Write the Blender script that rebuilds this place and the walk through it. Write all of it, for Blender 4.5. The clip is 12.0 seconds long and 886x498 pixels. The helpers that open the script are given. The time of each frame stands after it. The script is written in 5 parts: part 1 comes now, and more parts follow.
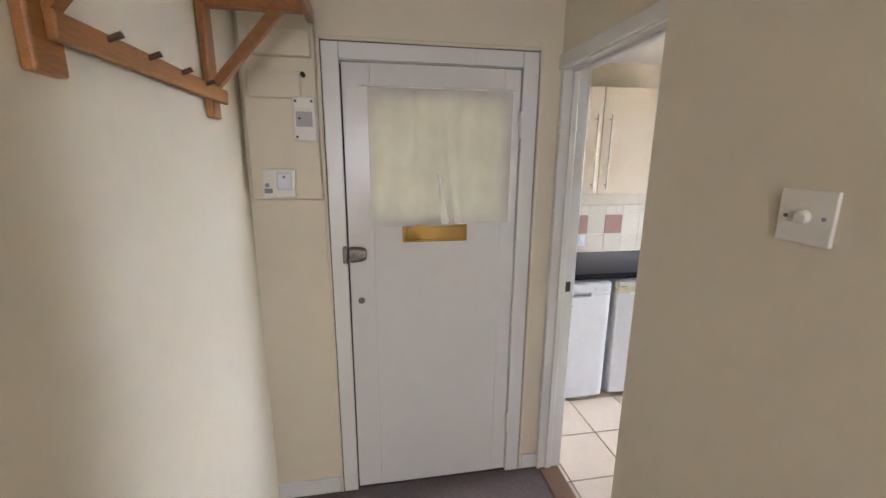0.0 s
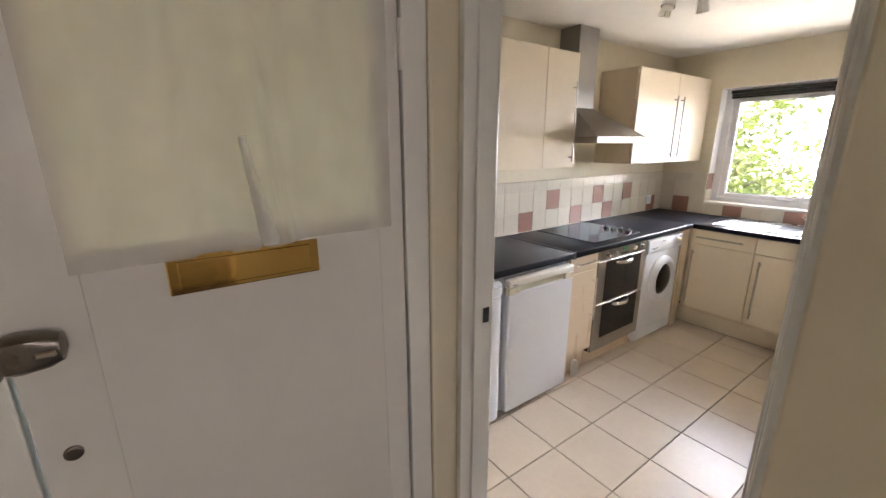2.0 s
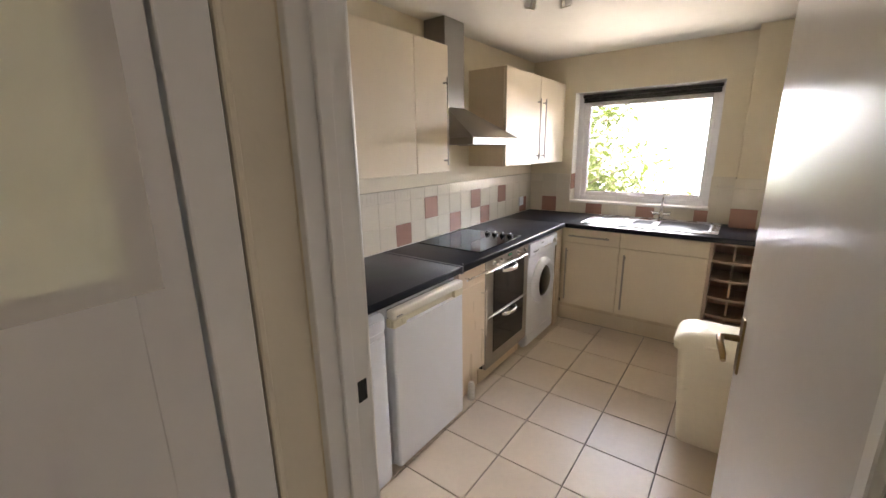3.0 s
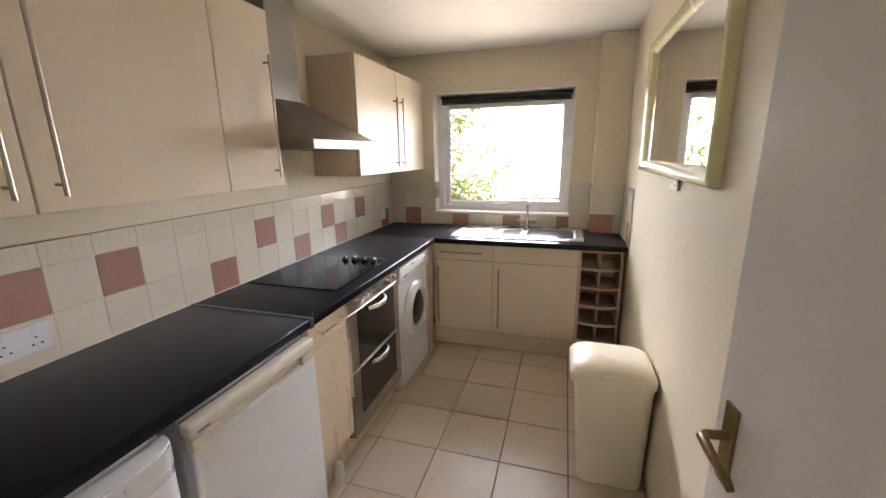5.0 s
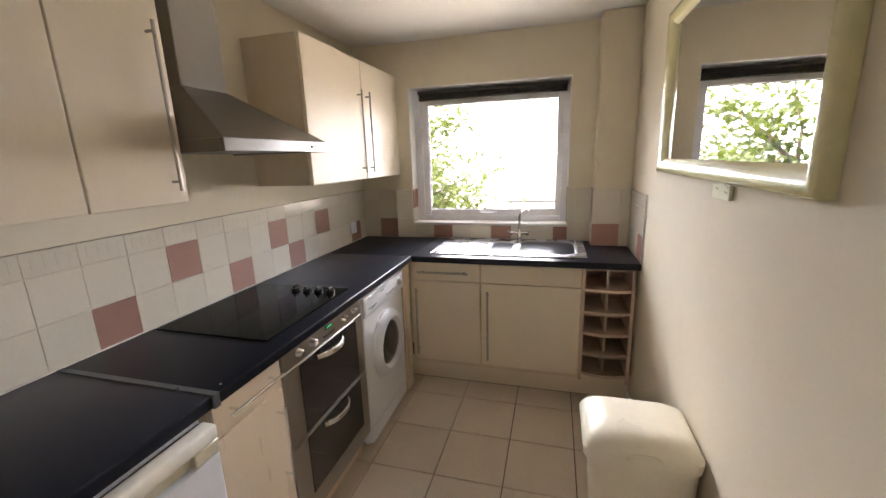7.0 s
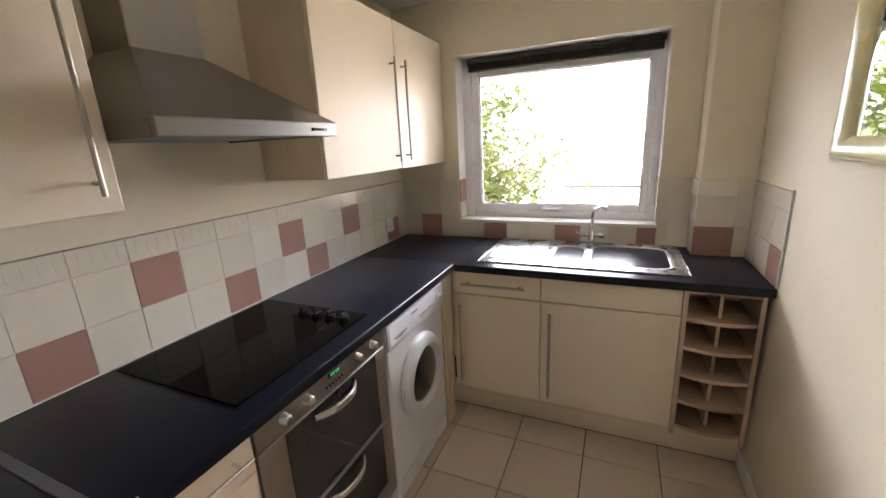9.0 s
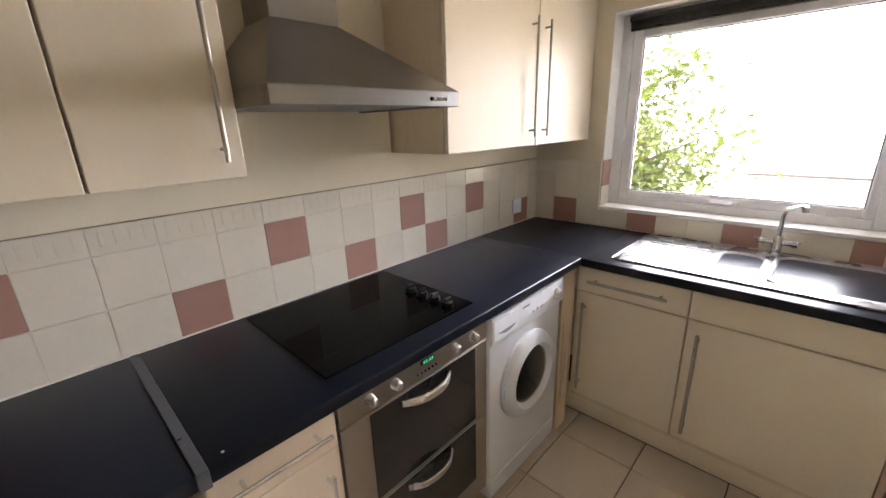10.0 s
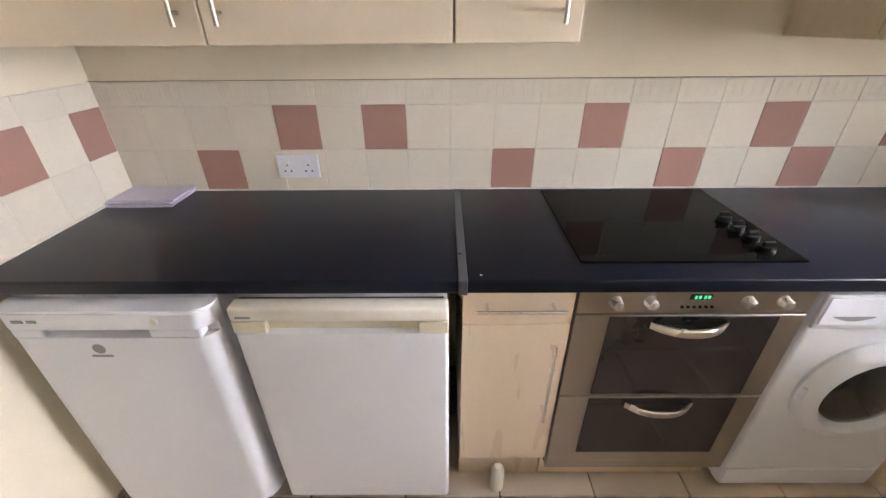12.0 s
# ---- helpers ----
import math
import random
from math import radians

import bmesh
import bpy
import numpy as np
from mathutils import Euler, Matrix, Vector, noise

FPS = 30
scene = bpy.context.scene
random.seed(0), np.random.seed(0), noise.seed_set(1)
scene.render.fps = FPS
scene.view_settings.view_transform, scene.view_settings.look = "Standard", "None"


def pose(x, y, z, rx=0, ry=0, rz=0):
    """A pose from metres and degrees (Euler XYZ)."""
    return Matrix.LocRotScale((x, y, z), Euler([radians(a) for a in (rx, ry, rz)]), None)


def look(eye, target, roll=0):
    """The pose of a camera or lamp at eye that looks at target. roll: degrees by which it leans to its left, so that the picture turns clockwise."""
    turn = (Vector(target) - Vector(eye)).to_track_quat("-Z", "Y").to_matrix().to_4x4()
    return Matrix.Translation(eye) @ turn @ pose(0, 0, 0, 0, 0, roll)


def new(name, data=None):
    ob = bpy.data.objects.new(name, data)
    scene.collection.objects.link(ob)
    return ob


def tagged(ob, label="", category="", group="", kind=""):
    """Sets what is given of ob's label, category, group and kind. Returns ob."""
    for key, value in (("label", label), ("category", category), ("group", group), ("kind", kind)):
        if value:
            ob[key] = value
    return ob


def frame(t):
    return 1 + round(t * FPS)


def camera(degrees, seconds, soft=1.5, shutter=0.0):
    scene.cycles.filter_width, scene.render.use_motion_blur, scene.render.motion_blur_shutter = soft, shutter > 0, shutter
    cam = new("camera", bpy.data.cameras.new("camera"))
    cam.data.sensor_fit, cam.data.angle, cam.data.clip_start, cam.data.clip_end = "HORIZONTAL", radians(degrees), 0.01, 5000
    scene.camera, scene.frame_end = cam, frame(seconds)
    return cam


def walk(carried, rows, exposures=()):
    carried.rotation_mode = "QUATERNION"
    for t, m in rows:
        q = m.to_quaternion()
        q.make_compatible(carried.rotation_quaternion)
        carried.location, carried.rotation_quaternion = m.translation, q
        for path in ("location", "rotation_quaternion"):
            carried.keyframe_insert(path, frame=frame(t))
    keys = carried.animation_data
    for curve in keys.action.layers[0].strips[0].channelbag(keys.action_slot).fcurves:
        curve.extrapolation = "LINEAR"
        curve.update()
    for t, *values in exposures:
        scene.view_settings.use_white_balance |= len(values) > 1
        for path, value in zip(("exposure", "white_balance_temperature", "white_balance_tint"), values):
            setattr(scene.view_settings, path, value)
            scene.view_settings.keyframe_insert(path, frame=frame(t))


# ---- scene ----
cam = camera(96.2, 12.0)
PATH = [
    (0, (0.387, 0.125, 1.613), (0.723, 2.048, 1.177), 0.4),
    (0.5, (0.423, 0.324, 1.607), (0.759, 2.24, 1.145), 0.8),
    (1, (0.41, 0.566, 1.565), (0.935, 2.438, 1.098), 0.6),
    (1.5, (0.415, 0.796, 1.555), (1.26, 2.543, 1.07), 0.1),
    (2, (0.52, 0.964, 1.539), (1.638, 2.542, 1.032), -0.2),
    (2.5, (0.669, 1.108, 1.537), (2.009, 2.505, 1.033), -0.5),
    (3, (0.804, 1.236, 1.517), (2.355, 2.404, 1.034), -1.0),
    (3.5, (0.924, 1.359, 1.545), (2.621, 2.295, 1.048), -0.9),
    (5.5, (1.397, 1.492, 1.497), (3.273, 2.023, 1.051), -1.1),
    (6, (1.499, 1.508, 1.481), (3.382, 2.024, 1.046), -1.3),
    (6.5, (1.634, 1.515, 1.497), (3.513, 2.039, 1.055), -1.7),
    (8.5, (2.128, 1.612, 1.508), (3.962, 2.24, 1.016), -2.4),
    (9, (2.257, 1.646, 1.503), (4.024, 2.433, 0.993), -2.9),
    (9.5, (2.336, 1.684, 1.503), (3.971, 2.702, 0.963), -2.7),
    (10, (2.422, 1.671, 1.497), (3.795, 2.996, 0.898), -1.9),
    (10.5, (2.502, 1.634, 1.479), (3.503, 3.217, 0.777), -0.9),
    (11, (2.534, 1.631, 1.451), (3.18, 3.341, 0.64), -0.4),
    (11.5, (2.551, 1.624, 1.433), (2.848, 3.374, 0.511), -0.3),
    (12, (2.48, 1.618, 1.436), (2.465, 3.354, 0.442), -0.5),
]
walk(cam, [(t, look(eye, target, roll)) for t, eye, target, roll in PATH], exposures=[(0, 5.6, 6450, 14), (1.5, 5.25, 6900, 15), (3.5, 4.6, 7600, 17), (6.0, 4.55, 7500, 17), (8.5, 4.35, 7400, 17), (9.5, 4.5, 7300, 17), (10.5, 4.72, 7300, 17), (11.0, 4.9, 7300, 18), (12, 5.0, 7300, 18)])

# ---- world, sun, large lights ----
world = bpy.data.worlds.new("world")
scene.world = world
world.use_nodes = True
sky = world.node_tree.nodes.new("ShaderNodeTexSky")
sky.sky_type = "NISHITA"
sky.sun_disc = False
sky.dust_density = 2.0
sky.sun_elevation, sky.sun_rotation = radians(55), radians(171)
world.node_tree.links.new(sky.outputs[0], world.node_tree.nodes["Background"].inputs[0])
world.node_tree.nodes["Background"].inputs[1].default_value = 0.09

sun = new("sun", bpy.data.lights.new("sun", "SUN"))
sun.data.energy, sun.data.angle, sun.data.color = 2.4, radians(0.5), (1, 0.95, 0.87)
# The sun stands high, almost in line with the window wall, and lights the trees from the side.
sun.matrix_world = look((0.90, -5.67, 8.19), (0, 0, 0))

SKY_GLOW = 1.45  # the bright haze low in the sky
scene.view_settings.exposure = 4.8

# An added fill lamp before the closed back wall brightens the hall; no window there.
hall_light = new("hall_fill_light", bpy.data.lights.new("hall_fill_light", "AREA"))
hall_light.data.shape, hall_light.data.size, hall_light.data.size_y = "RECTANGLE", 0.9, 1.1
hall_light.data.energy, hall_light.data.color = 0.85, (0.92, 0.94, 1.03)
hall_light.matrix_world = look((0.2, -2.37, 1.45), (0.4, 0, 1.2))

# A lamp high outside the kitchen window stands in for the bright upper sky.
sky_light = new("sky_window_light", bpy.data.lights.new("sky_window_light", "AREA"))
sky_light.data.shape, sky_light.data.size, sky_light.data.size_y = "RECTANGLE", 5.0, 3.84
sky_light.data.energy, sky_light.data.color = 33.0, (0.87, 0.95, 1.09)
sky_light.matrix_world = look((8.2, 2.75, 4.36), (3.93, 2.4, 1.76))

# A low lamp outside stands in for the sunlit paving, which lights the ceiling through the window.
yard_light = new("yard_bounce_light", bpy.data.lights.new("yard_bounce_light", "AREA"))
yard_light.data.shape, yard_light.data.size, yard_light.data.size_y = "RECTANGLE", 5.0, 2.6
yard_light.data.energy, yard_light.data.color = 16.0, (1.0, 0.97, 0.88)
yard_light.matrix_world = look((7.6, 2.2, -1.0), (4.2, 2.1, 1.7))


# ---- materials ----
def mat(name, color, rough=0.6, metal=0.0, vary=0.06, scale=9.0, bump=0.0, bump_scale=180.0, coat=0.0, spec=0.5,
        grain=None, per_object=0.0, spots=0.0, rough_vary=0.08):
    """A surface: base colour with broad and fine variation, varied gloss and fine relief. grain: stretch per axis, for wood."""
    m = bpy.data.materials.new(name)
    m.use_nodes = True
    t = m.node_tree
    n, l = t.nodes, t.links
    b = n["Principled BSDF"]
    b.inputs["Roughness"].default_value = rough
    b.inputs["Metallic"].default_value = metal
    b.inputs["Coat Weight"].default_value = coat
    b.inputs["Coat Roughness"].default_value = 0.08
    b.inputs["Specular IOR Level"].default_value = spec
    tc = n.new("ShaderNodeTexCoord")
    mp = n.new("ShaderNodeMapping")
    if grain:
        mp.inputs["Scale"].default_value = grain
    geo = n.new("ShaderNodeNewGeometry")
    l.new(tc.outputs["Object"], mp.inputs[0])
    big = n.new("ShaderNodeTexNoise")
    big.inputs["Scale"].default_value = scale
    big.inputs["Detail"].default_value = 3
    l.new(mp.outputs[0], big.inputs["Vector"])
    fine = n.new("ShaderNodeTexNoise")
    fine.inputs["Scale"].default_value = scale * 7
    fine.inputs["Detail"].default_value = 4
    l.new(mp.outputs[0], fine.inputs["Vector"])
    add = n.new("ShaderNodeMath")
    add.operation = "ADD"
    l.new(big.outputs["Fac"], add.inputs[0])
    l.new(fine.outputs["Fac"], add.inputs[1])
    rng = n.new("ShaderNodeMapRange")
    rng.inputs["From Min"].default_value, rng.inputs["From Max"].default_value = 0.6, 1.4
    rng.inputs["To Min"].default_value, rng.inputs["To Max"].default_value = 1 - vary, 1 + vary
    l.new(add.outputs[0], rng.inputs[0])
    value = rng.outputs[0]
    if per_object:
        info = n.new("ShaderNodeObjectInfo")
        orng = n.new("ShaderNodeMapRange")
        orng.inputs["To Min"].default_value, orng.inputs["To Max"].default_value = 1 - per_object, 1 + per_object
        l.new(info.outputs["Random"], orng.inputs[0])
        mul = n.new("ShaderNodeMath")
        mul.operation = "MULTIPLY"
        l.new(value, mul.inputs[0])
        l.new(orng.outputs[0], mul.inputs[1])
        value = mul.outputs[0]
    hsv = n.new("ShaderNodeHueSaturation")
    hsv.inputs["Color"].default_value = (*color, 1)
    l.new(value, hsv.inputs["Value"])
    out = hsv.outputs[0]
    if spots:
        sp = n.new("ShaderNodeTexNoise")
        sp.inputs["Scale"].default_value = 3.1
        sp.inputs["Detail"].default_value = 6
        sp.inputs["Roughness"].default_value = 0.7
        l.new(tc.outputs["Object"], sp.inputs["Vector"])
        sr = n.new("ShaderNodeMapRange")
        sr.inputs["From Min"].default_value, sr.inputs["From Max"].default_value = 0.56, 0.74
        sr.inputs["To Max"].default_value = spots
        l.new(sp.outputs["Fac"], sr.inputs[0])
        mix = n.new("ShaderNodeMix")
        mix.data_type = "RGBA"
        mix.inputs["B"].default_value = (color[0] * 0.6, color[1] * 0.52, color[2] * 0.42, 1)
        l.new(sr.outputs[0], mix.inputs["Factor"])
        l.new(out, mix.inputs["A"])
        out = mix.outputs["Result"]
    l.new(out, b.inputs["Base Color"])
    rr = n.new("ShaderNodeMapRange")
    rr.inputs["From Min"].default_value, rr.inputs["From Max"].default_value = 0.3, 0.7
    rr.inputs["To Min"].default_value, rr.inputs["To Max"].default_value = max(0.02, rough - rough_vary), rough + rough_vary
    l.new(big.outputs["Fac"], rr.inputs[0])
    l.new(rr.outputs[0], b.inputs["Roughness"])
    if bump:
        bt = n.new("ShaderNodeTexNoise")
        bt.inputs["Scale"].default_value = bump_scale
        bt.inputs["Detail"].default_value = 3
        l.new(mp.outputs[0], bt.inputs["Vector"])
        bp = n.new("ShaderNodeBump")
        bp.inputs["Strength"].default_value = bump
        bp.inputs["Distance"].default_value = 0.002
        l.new(bt.outputs["Fac"], bp.inputs["Height"])
        l.new(bp.outputs[0], b.inputs["Normal"])
    return m


def glow(name, color, strength):
    m = mat(name, color, 0.4)
    b = m.node_tree.nodes["Principled BSDF"]
    b.inputs["Emission Color"].default_value = (*color, 1)
    b.inputs["Emission Strength"].default_value = strength
    return m


def clear_glass(name, tint=(1, 1, 1), share=0.06):
    m = bpy.data.materials.new(name)
    m.use_nodes = True
    t = m.node_tree
    t.nodes.remove(t.nodes["Principled BSDF"])
    tr = t.nodes.new("ShaderNodeBsdfTransparent")
    tr.inputs[0].default_value = (*tint, 1)
    gl = t.nodes.new("ShaderNodeBsdfGlossy")
    gl.inputs["Roughness"].default_value = 0.02
    mx = t.nodes.new("ShaderNodeMixShader")
    fr = t.nodes.new("ShaderNodeFresnel")
    fr.inputs[0].default_value = 1.45
    t.links.new(fr.outputs[0], mx.inputs[0])
    t.links.new(tr.outputs[0], mx.inputs[1])
    t.links.new(gl.outputs[0], mx.inputs[2])
    t.links.new(mx.outputs[0], t.nodes["Material Output"].inputs[0])
    return m


M_WALL = mat("cream_wall_paint", (0.74, 0.665, 0.525), 0.62, vary=0.03, scale=1.7, bump=0.25, bump_scale=70)
M_CEIL = mat("white_ceiling_paint", (0.80, 0.78, 0.74), 0.75, vary=0.03, scale=1.5, bump=0.3, bump_scale=55)
M_GLOSS = mat("white_gloss_paint", (0.78, 0.765, 0.74), 0.3, vary=0.02, scale=4, rough_vary=0.02, bump=0.08, bump_scale=60)
M_DOOR = mat("white_satin_door_paint", (0.75, 0.73, 0.71), 0.2, spec=0.3, vary=0.02, scale=3, rough_vary=0.01, bump=0.05, bump_scale=40)
M_FRONT = mat("cream_cabinet_foil", (0.79, 0.69, 0.55), 0.42, spec=0.2, vary=0.012, scale=3.0, bump=0.02, bump_scale=60, grain=(5, 5, 1))
M_CARC = mat("pale_cabinet_board", (0.70, 0.58, 0.43), 0.5, vary=0.05, scale=3.0, grain=(6, 6, 1))
M_TOP = mat("black_laminate", (0.007, 0.009, 0.017), 0.3, spec=0.25, vary=0.1, scale=5, bump=0.06, bump_scale=350, rough_vary=0.02)
M_TILE = mat("cream_wall_tile_glaze", (0.71, 0.655, 0.56), 0.15, rough_vary=0.02, vary=0.025, scale=9, bump=0.10, bump_scale=16, spec=0.4, per_object=0.04)
M_PINK = mat("pink_wall_tile_glaze", (0.41, 0.235, 0.195), 0.25, rough_vary=0.01, vary=0.02, scale=10, bump=0.08, bump_scale=20, per_object=0.07)
M_GROUT = mat("white_grout", (0.74, 0.70, 0.63), 0.8, vary=0.08, scale=30)
M_FTILE = mat("beige_floor_tile", (0.64, 0.54, 0.44), 0.3, vary=0.04, scale=6, bump=0.15, bump_scale=35, per_object=0.03, spots=0.04, rough_vary=0.03)
M_FGROUT = mat("dark_floor_grout", (0.085, 0.065, 0.052), 0.85, vary=0.2, scale=30)
M_CARPET = mat("brown_carpet", (0.115, 0.085, 0.08), 0.95, vary=0.35, scale=60, bump=1.0, bump_scale=420)
M_PINE = mat("orange_stained_pine", (0.36, 0.155, 0.05), 0.4, vary=0.28, scale=5, grain=(9, 1, 9), bump=0.15, bump_scale=60)
M_OAK = mat("dark_wood_strip", (0.16, 0.085, 0.05), 0.4, vary=0.2, scale=9, grain=(6, 1, 6))
M_STEEL = mat("brushed_steel", (0.27, 0.255, 0.24), 0.3, metal=1.0, vary=0.025, scale=2, rough_vary=0.04, bump=0.02, bump_scale=200)
M_BOWL = mat("bowl_steel", (0.50, 0.49, 0.50), 0.52, metal=1.0, vary=0.05, scale=12, rough_vary=0.03)
M_SINK = mat("sink_steel", (0.55, 0.55, 0.56), 0.27, metal=1.0, rough_vary=0.03, vary=0.04, scale=12, bump=0.05, bump_scale=60)
M_BAR = mat("satin_nickel_bar", (0.46, 0.42, 0.37), 0.35, metal=1.0, vary=0.05, scale=20)
M_CHROME = mat("chrome", (0.80, 0.80, 0.80), 0.08, metal=1.0, vary=0.02, scale=20, rough_vary=0.03)
M_BRASS = mat("polished_brass", (0.60, 0.42, 0.16), 0.11, metal=1.0, vary=0.06, scale=20)
M_OLDBRASS = mat("tarnished_brass", (0.27, 0.19, 0.10), 0.38, metal=1.0, vary=0.2, scale=30)
M_LOCK = mat("grey_lock_metal", (0.22, 0.20, 0.18), 0.35, metal=1.0, vary=0.1, scale=30)
M_WHITE = mat("white_enamel", (0.755, 0.775, 0.83), 0.3, vary=0.01, scale=3, bump=0.06, bump_scale=150, rough_vary=0.01)
M_PLAST = mat("white_plastic", (0.78, 0.75, 0.68), 0.35, vary=0.02, scale=8)
M_AGED = mat("aged_cream_plastic", (0.72, 0.67, 0.53), 0.4, vary=0.06, scale=8)
M_BIN = mat("cream_bin_plastic", (0.86, 0.80, 0.66), 0.34, vary=0.03, scale=6, spots=0.05)
M_BLACKG = mat("black_glass", (0.003, 0.003, 0.003), 0.05, spec=0.05, vary=0.1, scale=6, rough_vary=0.02)
M_OVENG = mat("oven_door_glass", (0.022, 0.018, 0.017), 0.07, vary=0.1, scale=6, rough_vary=0.02)
M_BLACK = mat("black_plastic", (0.006, 0.006, 0.006), 0.3, spec=0.25, vary=0.1, scale=20)
M_BLIND = mat("black_blind_slat", (0.02, 0.018, 0.016), 0.35, vary=0.15, scale=20)
M_DARK = mat("dark_recess", (0.02, 0.018, 0.016), 0.8)
M_CLOTH = mat("cream_door_blind", (0.80, 0.75, 0.63), 0.85, vary=0.03, scale=5, bump=0.2, bump_scale=400)
_t = M_CLOTH.node_tree
_tr, _mx = _t.nodes.new("ShaderNodeBsdfTranslucent"), _t.nodes.new("ShaderNodeMixShader")
_tr.inputs[0].default_value = (0.62, 0.565, 0.44, 1)
_mx.inputs[0].default_value = 0.45
_t.links.new(_t.nodes["Principled BSDF"].outputs[0], _mx.inputs[1])
_t.links.new(_tr.outputs[0], _mx.inputs[2])
_t.links.new(_mx.outputs[0], _t.nodes["Material Output"].inputs[0])
M_PAPER = mat("lilac_paper", (0.62, 0.58, 0.70), 0.6, vary=0.05, scale=12)
M_PVC = mat("white_upvc", (0.82, 0.82, 0.85), 0.25, vary=0.02, scale=5)
M_DISP = mat("lilac_grey_display", (0.42, 0.385, 0.38), 0.25)
M_GREY = mat("grey_plastic", (0.25, 0.26, 0.28), 0.4)
M_SEAL = mat("grey_rubber_seal", (0.10, 0.10, 0.10), 0.6)
M_HOLD = mat("pale_yellow_plastic", (0.86, 0.84, 0.64), 0.35, vary=0.02, scale=8)
M_MIRROR = mat("mirror_silver", (0.86, 0.87, 0.86), 0.01, metal=1.0, vary=0.0, rough_vary=0.0)
# The yellow reflection of the sunlit trees is put into the pearl frame's colour.
M_MFRAME = mat("pearl_frame_yellow_reflection", (0.79, 0.74, 0.44), 0.2, vary=0.03, scale=5, coat=0.5)
M_GREEN = glow("green_clock_digits", (0.05, 0.8, 0.35), 0.02)
M_GLASS = clear_glass("window_glass")
M_LEAF = mat("leaf", (0.042, 0.062, 0.014), 0.55, vary=0.3, scale=3)
_t = M_LEAF.node_tree
_tr, _mx = _t.nodes.new("ShaderNodeBsdfTranslucent"), _t.nodes.new("ShaderNodeMixShader")
_tr.inputs[0].default_value = (0.06, 0.085, 0.012, 1)
_mx.inputs[0].default_value = 0.4
_t.links.new(_t.nodes["Principled BSDF"].outputs[0], _mx.inputs[1])
_t.links.new(_tr.outputs[0], _mx.inputs[2])
_t.links.new(_mx.outputs[0], _t.nodes["Material Output"].inputs[0])
M_BARK = mat("bark", (0.12, 0.09, 0.06), 0.9, vary=0.3, scale=10, bump=0.6, bump_scale=40)
M_PAVE = mat("pale_paving", (0.42, 0.39, 0.35), 0.9, vary=0.3, scale=2)
M_RENDER = mat("pale_house_render", (0.72, 0.70, 0.66), 0.8, vary=0.05, scale=2)
M_ROOF = mat("grey_roof", (0.07, 0.065, 0.06), 0.8, vary=0.15, scale=3)
M_PANE = mat("dark_house_pane", (0.16, 0.17, 0.18), 0.1)


# ---- mesh helpers ----
def box(bm, lo, hi, bevel=0.0, seg=1):
    """Adds a box between two corners, with its edges bevelled."""
    size = [abs(b - a) for a, b in zip(lo, hi)]
    mid = [(a + b) / 2 for a, b in zip(lo, hi)]
    made = bmesh.ops.create_cube(bm, size=1, matrix=Matrix.Translation(mid) @ Matrix.Diagonal((*size, 1)))
    if bevel:
        verts = set(made["verts"])
        edges = [e for e in bm.edges if e.verts[0] in verts and e.verts[1] in verts]
        bmesh.ops.bevel(bm, geom=edges, offset=min(bevel, min(size) * 0.45), segments=seg, affect="EDGES", profile=0.5)
    return bm


def tube(bm, a, b, r, n=14, r2=None):
    """Adds a closed round bar from a to b."""
    a, b = Vector(a), Vector(b)
    turn = (b - a).to_track_quat("Z", "Y").to_matrix().to_4x4()
    bmesh.ops.create_cone(bm, cap_ends=True, segments=n, radius1=r, radius2=r if r2 is None else r2, depth=(b - a).length,
                          matrix=Matrix.Translation((a + b) / 2) @ turn)
    return bm


def lathe(bm, axis_at, axis, rings, n=32):
    """Adds rings of (along, radius) turned about an axis. Ends are closed."""
    turn = Vector(axis).to_track_quat("Z", "Y").to_matrix()
    loops = []
    for along, r in rings:
        loops.append([bm.verts.new(Vector(axis_at) + turn @ Vector((r * math.cos(2 * math.pi * k / n), r * math.sin(2 * math.pi * k / n), along))) for k in range(n)])
    for p, q in zip(loops, loops[1:]):
        for k in range(n):
            bm.faces.new((p[k], p[(k + 1) % n], q[(k + 1) % n], q[k]))
    bm.faces.new(loops[0][::-1])
    bm.faces.new(loops[-1])
    bmesh.ops.recalc_face_normals(bm, faces=bm.faces)
    return bm


def sweep(bm, points, r, n=12):
    """Adds a round pipe along points."""
    pts = [Vector(p) for p in points]
    loops = []
    side = None
    for k, p in enumerate(pts):
        way = (pts[min(k + 1, len(pts) - 1)] - pts[max(k - 1, 0)]).normalized()
        if side is None:
            side = way.orthogonal().normalized()
        side = (side - way * side.dot(way)).normalized()
        up = way.cross(side)
        rad = r[k] if isinstance(r, (list, tuple)) else r
        loops.append([bm.verts.new(p + (side * math.cos(2 * math.pi * j / n) + up * math.sin(2 * math.pi * j / n)) * rad) for j in range(n)])
    for p, q in zip(loops, loops[1:]):
        for k in range(n):
            bm.faces.new((p[k], p[(k + 1) % n], q[(k + 1) % n], q[k]))
    bm.faces.new(loops[0][::-1])
    bm.faces.new(loops[-1])
    bmesh.ops.recalc_face_normals(bm, faces=bm.faces)
    return bm


